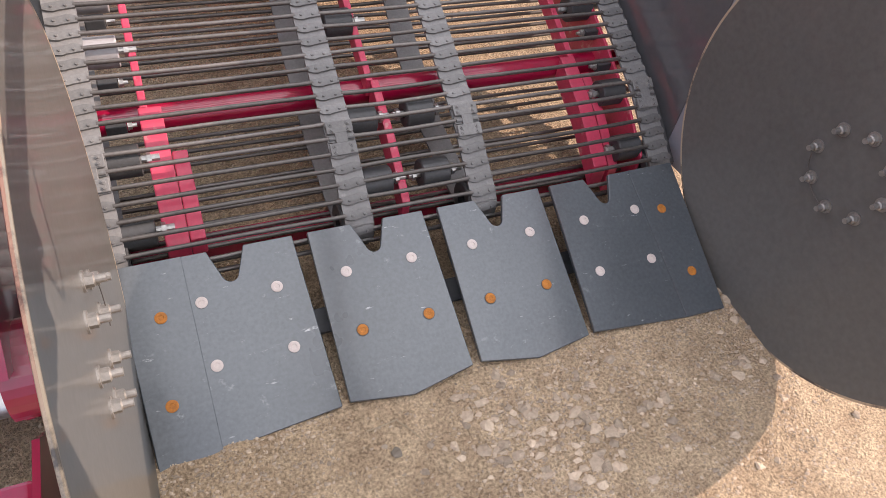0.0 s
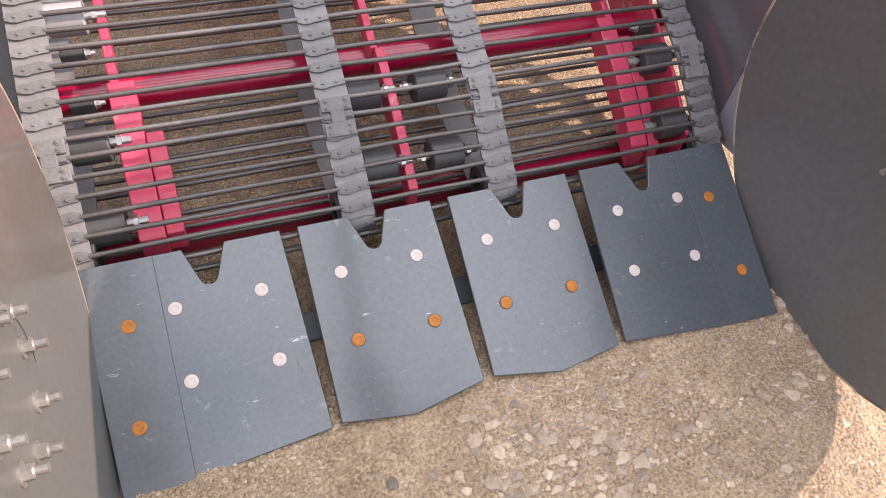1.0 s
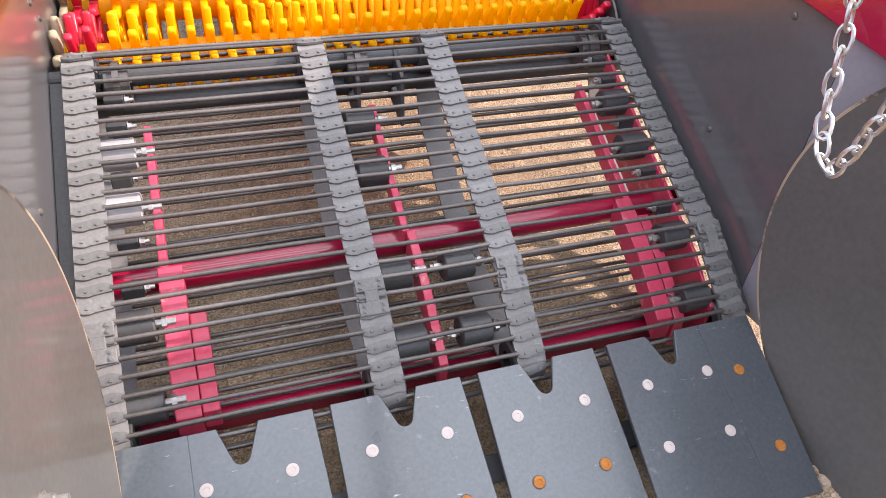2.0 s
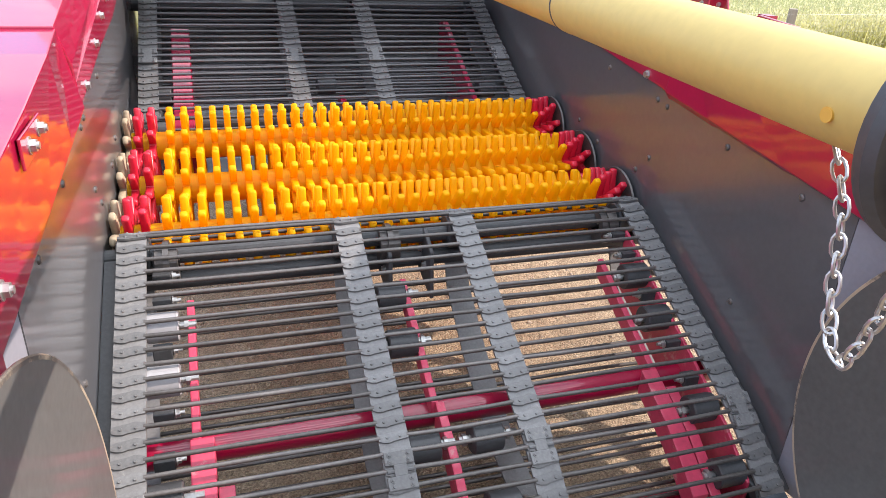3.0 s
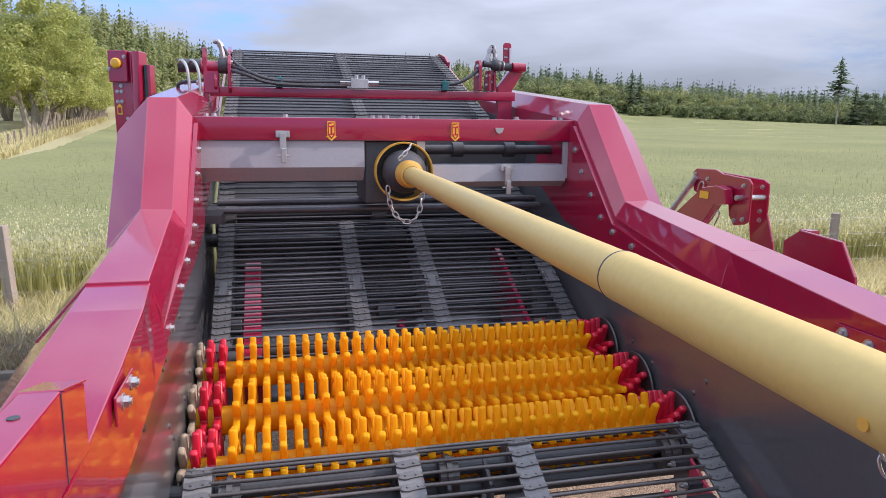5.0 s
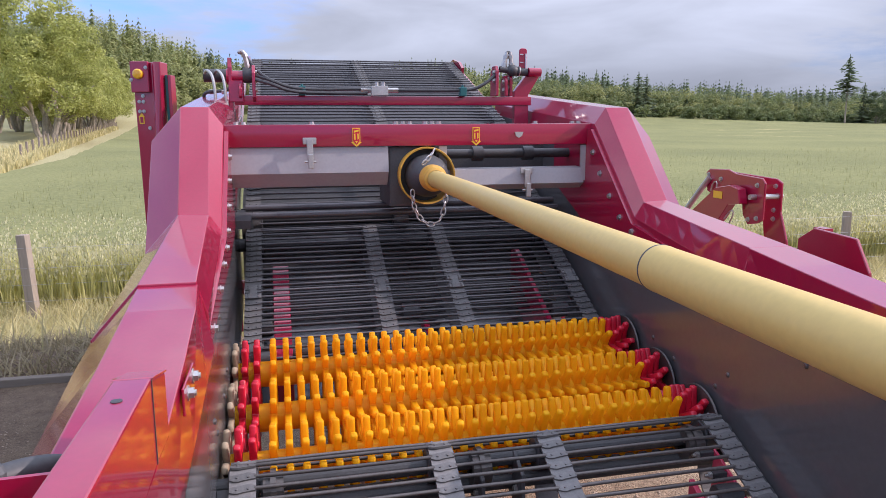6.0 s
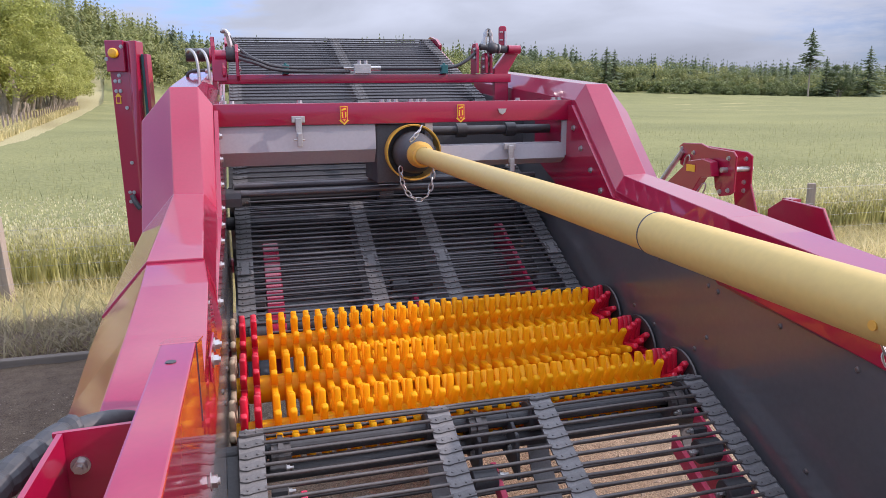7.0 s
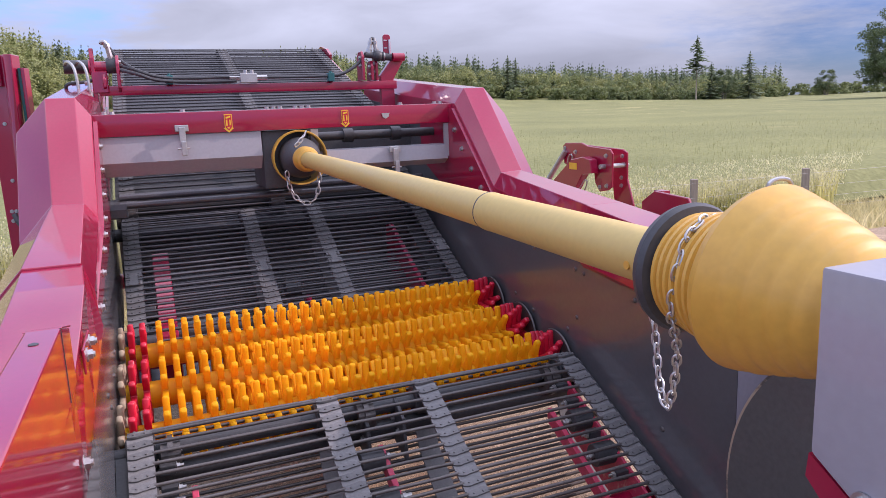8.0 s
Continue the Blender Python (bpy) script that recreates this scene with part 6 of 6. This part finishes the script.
def broad_tree(height, seed, label, leaf=None):
    rg = random.Random(seed)
    root = thing("broadleaf_tree", (0, 0, 0), label, "tree", "row of trees by the field")
    bm, tips = bmesh.new(), []

    def limb(p, d, length, r, depth):
        mid = p + d * length * 0.5 + Vector((rg.gauss(0, 0.04), rg.gauss(0, 0.04), 0)) * length
        q = p + d * length
        tube(bm, [p, mid, q], r, 7)
        tips.append(q)
        if depth == 0:
            return
        for _ in range(3 if depth > 1 else 2):
            e = (d + Vector((rg.gauss(0, 0.62), rg.gauss(0, 0.62), rg.gauss(0.05, 0.25)))).normalized()
            limb(q, e, length * rg.uniform(0.62, 0.85), r * 0.6, depth - 1)
    for k in range(3):
        lean = 2.1 * k + rg.uniform(0, 1)
        limb(Vector((0.25 * math.cos(lean), 0.25 * math.sin(lean), -0.3)), Vector((0.28 * math.cos(lean), 0.28 * math.sin(lean), 1)).normalized(), height * rg.uniform(0.20, 0.26), height * 0.020, 2)
    part("trunk", bm, BARK, root, "pale grey forked bark")
    cs = [(t + Vector((rg.gauss(0, 0.3), rg.gauss(0, 0.3), 0.3)), height * rg.uniform(0.07, 0.115)) for t in tips if t.z > height * 0.22]
    for _ in range(64):
        u, b = rg.uniform(0.22, 0.97), rg.uniform(0, 6.28)
        reach = height * 0.36 * math.sqrt(max(1 - ((u - 0.50) / 0.50) ** 2, 0.03)) * rg.uniform(0.72, 1.05)
        cs.append((Vector((reach * math.cos(b), reach * math.sin(b), height * u)), height * rg.uniform(0.065, 0.115)))
    vs, fs = leaf_clumps(rg, cs, 0.115, 300)
    me = bpy.data.meshes.new("crown")
    me.from_pydata(vs, [], fs)
    me.materials.append(leaf or LEAF)
    shared("crown", me, root, Matrix())
    return root


def conifer_points(rg, height, width, tiers, per, bare=0.1, droop=0.25, ragged=0.3):
    """Sprays on whorled branches, each branch its own length."""
    vs, fs = [], []
    for k in range(tiers):
        u = k / (tiers - 1)
        z = height * (bare + (1 - bare) * u)
        r = width * ((1 - u) ** 0.8 + 0.03)
        for _ in range(per):
            a = rg.uniform(0, 6.28)
            rr = r * rg.uniform(1 - 1.6 * ragged, 1 + 0.6 * ragged)
            dx, dy = math.cos(a), math.sin(a)
            zz = z + rg.gauss(0, 0.034 * height) * (1 - 0.8 * u)
            for j in range(3):
                m, o = (j + rg.uniform(0.3, 0.9)) / 3, len(vs)
                w, ln = 0.017 * height * rg.uniform(0.6, 1.4) * (1 - 0.68 * u) + 0.10 * rr, 0.34 * rr + 0.016 * height * (1 - 0.7 * u)
                cx, cy, cz = dx * rr * m + rg.gauss(0, 0.03 * rr), dy * rr * m + rg.gauss(0, 0.03 * rr), zz - droop * rr * m + rg.gauss(0, 0.006 * height)
                vs += [(cx - dx * ln * 0.6, cy - dy * ln * 0.6, cz + 0.010 * height), (cx - dy * w, cy + dx * w, cz), (cx + dx * ln * 0.6, cy + dy * ln * 0.6, cz - droop * ln * 0.6), (cx + dy * w, cy - dx * w, cz - 0.014 * height)]
                fs.append((o, o + 1, o + 2, o + 3))
    return vs, fs


def conifer(height, width, seed, label, bare=0.1, sparse=False):
    rg = random.Random(seed)
    root = thing("conifer", (0, 0, 0), label, "tree")
    bm = rod(bmesh.new(), (0, 0, -0.5), (0, 0, height * 0.97), height * 0.013, 8, 0.04)
    for k in range(14 if sparse else 0):
        z, a = height * rg.uniform(0.34, 0.62), rg.uniform(0, 6.28)
        q = width * rg.uniform(0.25, 0.75)
        rod(bm, (0, 0, z), (q * math.cos(a), q * math.sin(a), z - 0.10 * q), 0.06, 5, 0.02)
    part("trunk", bm, BARK, root)
    if sparse:
        vs, fs = conifer_points(rg, height, width, 17, 9, bare, 0.10, 0.42)
        lv, lf = conifer_points(rg, height * 0.62, width * 0.75, 6, 3, 0.55, 0.08, 0.45)
        o = len(vs)
        vs, fs = vs + lv, fs + [[i + o for i in f] for f in lf]
    else:
        vs, fs = conifer_points(rg, height, width, 20, 13, bare, 0.16, 0.52)
    me = bpy.data.meshes.new("crown")
    me.from_pydata(vs, [], fs)
    me.materials.append(NEEDLE)
    shared("crown", me, root, Matrix())
    return root


def stand_at(ob, x, y, s=1.0, turn=0.0):
    ob.matrix_basis = Matrix.Translation((x, y, terrain(x, y))) @ Matrix.Rotation(turn, 4, "Z") @ Matrix.Diagonal((s, s, s, 1))
    return ob


kinds = [broad_tree(12.0, 31, "full green sycamore with pale forked trunks"), broad_tree(11.0, 32, "full green sycamore with pale forked trunks"), broad_tree(10.0, 33, "full green sycamore with pale forked trunks")]
rgt = random.Random(8)
row = []
for k in range(16):
    y = 60 + k * 6.0
    row.append((field_edge(y) - rgt.uniform(3.6, 5.0), y + rgt.uniform(-2, 2)))
for k in range(10):
    y = 64 + k * 9
    row.append((field_edge(y) - rgt.uniform(10, 18), y))
for k, (x, y) in enumerate(row):
    ob = kinds[k] if k < 3 else copy_thing(kinds[k % 3], Matrix())
    stand_at(ob, x, y, rgt.uniform(0.80, 1.0), rgt.uniform(0, 6.2))

lone = conifer(18.9, 3.8, 51, "tall sparse pine standing above the wood", 0.52, True)
stand_at(lone, 152.5, 170)
fir = conifer(14.5, 5.2, 52, "dark ragged fir beside the field", 0.05)
stand_at(fir, 173, 170)
stand_at(copy_thing(fir, Matrix()), 160, 172, 0.80, 1.0)
stand_at(copy_thing(fir, Matrix()), 96, 182, 0.84, 2.0)
stand_at(copy_thing(fir, Matrix()), 99.5, 184, 0.80, 2.9)
DARK_LEAF = leaf_material("dark_leaf", (0.09, 0.13, 0.05), (0.17, 0.22, 0.09), 0.35)
edge = broad_tree(12.0, 34, "dark spreading field-edge tree", DARK_LEAF)
stand_at(edge, 206, 170, 0.72, 0.4)
stand_at(copy_thing(edge, Matrix()), 166, 118, 1.75, 2.4)
stand_at(copy_thing(edge, Matrix()), 164, 171, 0.78, 3.4)
stand_at(copy_thing(edge, Matrix()), 171, 122, 1.5, 5.1)


def far_wood(name, spots, mat, label, seed, share_broad):
    """Distant woodland as one sheet of crowns."""
    rg = random.Random(seed)
    av, af = [], []
    for x, y, h in spots:
        z = terrain(x, y)
        if rg.random() < share_broad:
            cs = [(Vector((rg.gauss(0, h * 0.15), rg.gauss(0, h * 0.15), h * rg.uniform(0.20, 0.86))), h * rg.uniform(0.12, 0.20)) for _ in range(8)]
            vs, fs = leaf_clumps(rg, cs, 0.26, 44)
        else:
            vs, fs = conifer_points(rg, h, h * rg.uniform(0.22, 0.34), 12, 13, 0.05, 0.75)
        o = len(av)
        av += [(v[0] + x, v[1] + y, v[2] + z) for v in vs]
        af += [[i + o for i in f] for f in fs]
    me = bpy.data.meshes.new(name)
    me.from_pydata(av, [], af)
    me.materials.append(mat)
    return tagged(new(name, me), label, "woodland", kind="stuff")


rgw = random.Random(77)


def wood_height(x, y):
    return 10.5 + 2.2 * noise.noise((x * 0.03, y * 0.03, 4.0)) + 1.2 * noise.noise((x * 0.11, y * 0.11, 9.0))


def wood_spots(count, x0, x1, y0, y1, low, high):
    out = []
    for _ in range(count):
        x, y = rgw.uniform(x0, x1), rgw.uniform(y0, y1)
        out.append((x, y, wood_height(x, y) * rgw.uniform(low, high)))
    return out


far_wood("conifer_wood", wood_spots(900, -20, 222, 196, 258, 0.85, 1.15), NEEDLE, "dark conifer wood along the far side of the field", 1, 0.05)
far_wood("broadleaf_wood", wood_spots(330, -20, 212, 184, 214, 0.60, 0.95), MIXED, "green broadleaf trees before the conifers", 2, 0.8)
far_wood("pale_wood", wood_spots(150, -20, 205, 182, 205, 0.60, 0.85), OLIVE, "olive green trees within the wood's edge", 5, 0.85)
far_wood("wood_edge", wood_spots(420, -20, 290, 174, 184, 0.22, 0.48), MIXED, "low shrubs along the wood's edge", 6, 1.0)
far_wood("hill_wood", wood_spots(430, -130, 60, 160, 262, 0.8, 1.1), OLIVE, "wooded hillside of mixed trees", 3, 0.7)
far_wood("hill_conifers", wood_spots(330, -130, 60, 175, 265, 0.85, 1.20), HILL, "feathery conifers on the hillside", 7, 0.0)
# rough grass, and an old paling fence, along the tree row
spots = []
for _ in range(9000):
    y = 30 + 90 * rgw.random()
    spots.append((field_edge(y) - rgw.uniform(1.5, 4.0), y))
blades("rough_grass", spots, GRASS, "pale rough grass strip below the trees", 0.6, 0.05, 0.3, 9)
PALING = thing("paling_fence", (field_edge(80) - 2.2, 80, terrain(field_edge(80) - 2.2, 80)), "grey wooden paling fence below a tree row", "fence")
bm = box(bmesh.new(), (-0.055, -0.055, -0.2), (0.055, 0.055, 1.10), 0.0)
stake = bpy.data.meshes.new("stake")
bm.to_mesh(stake)
bm.free()
stake.materials.append(WOOD)
for k in range(42):
    y = 42 + k * 2.1 + rgw.uniform(-0.2, 0.2)
    x = field_edge(y) - 2.2
    shared("stake", stake, PALING, Matrix.Translation((x, y, terrain(x, y))) @ Matrix.Rotation(rgw.uniform(-0.07, 0.07), 4, "X") @ Matrix.Diagonal((1, 1, rgw.uniform(0.85, 1.1), 1)))
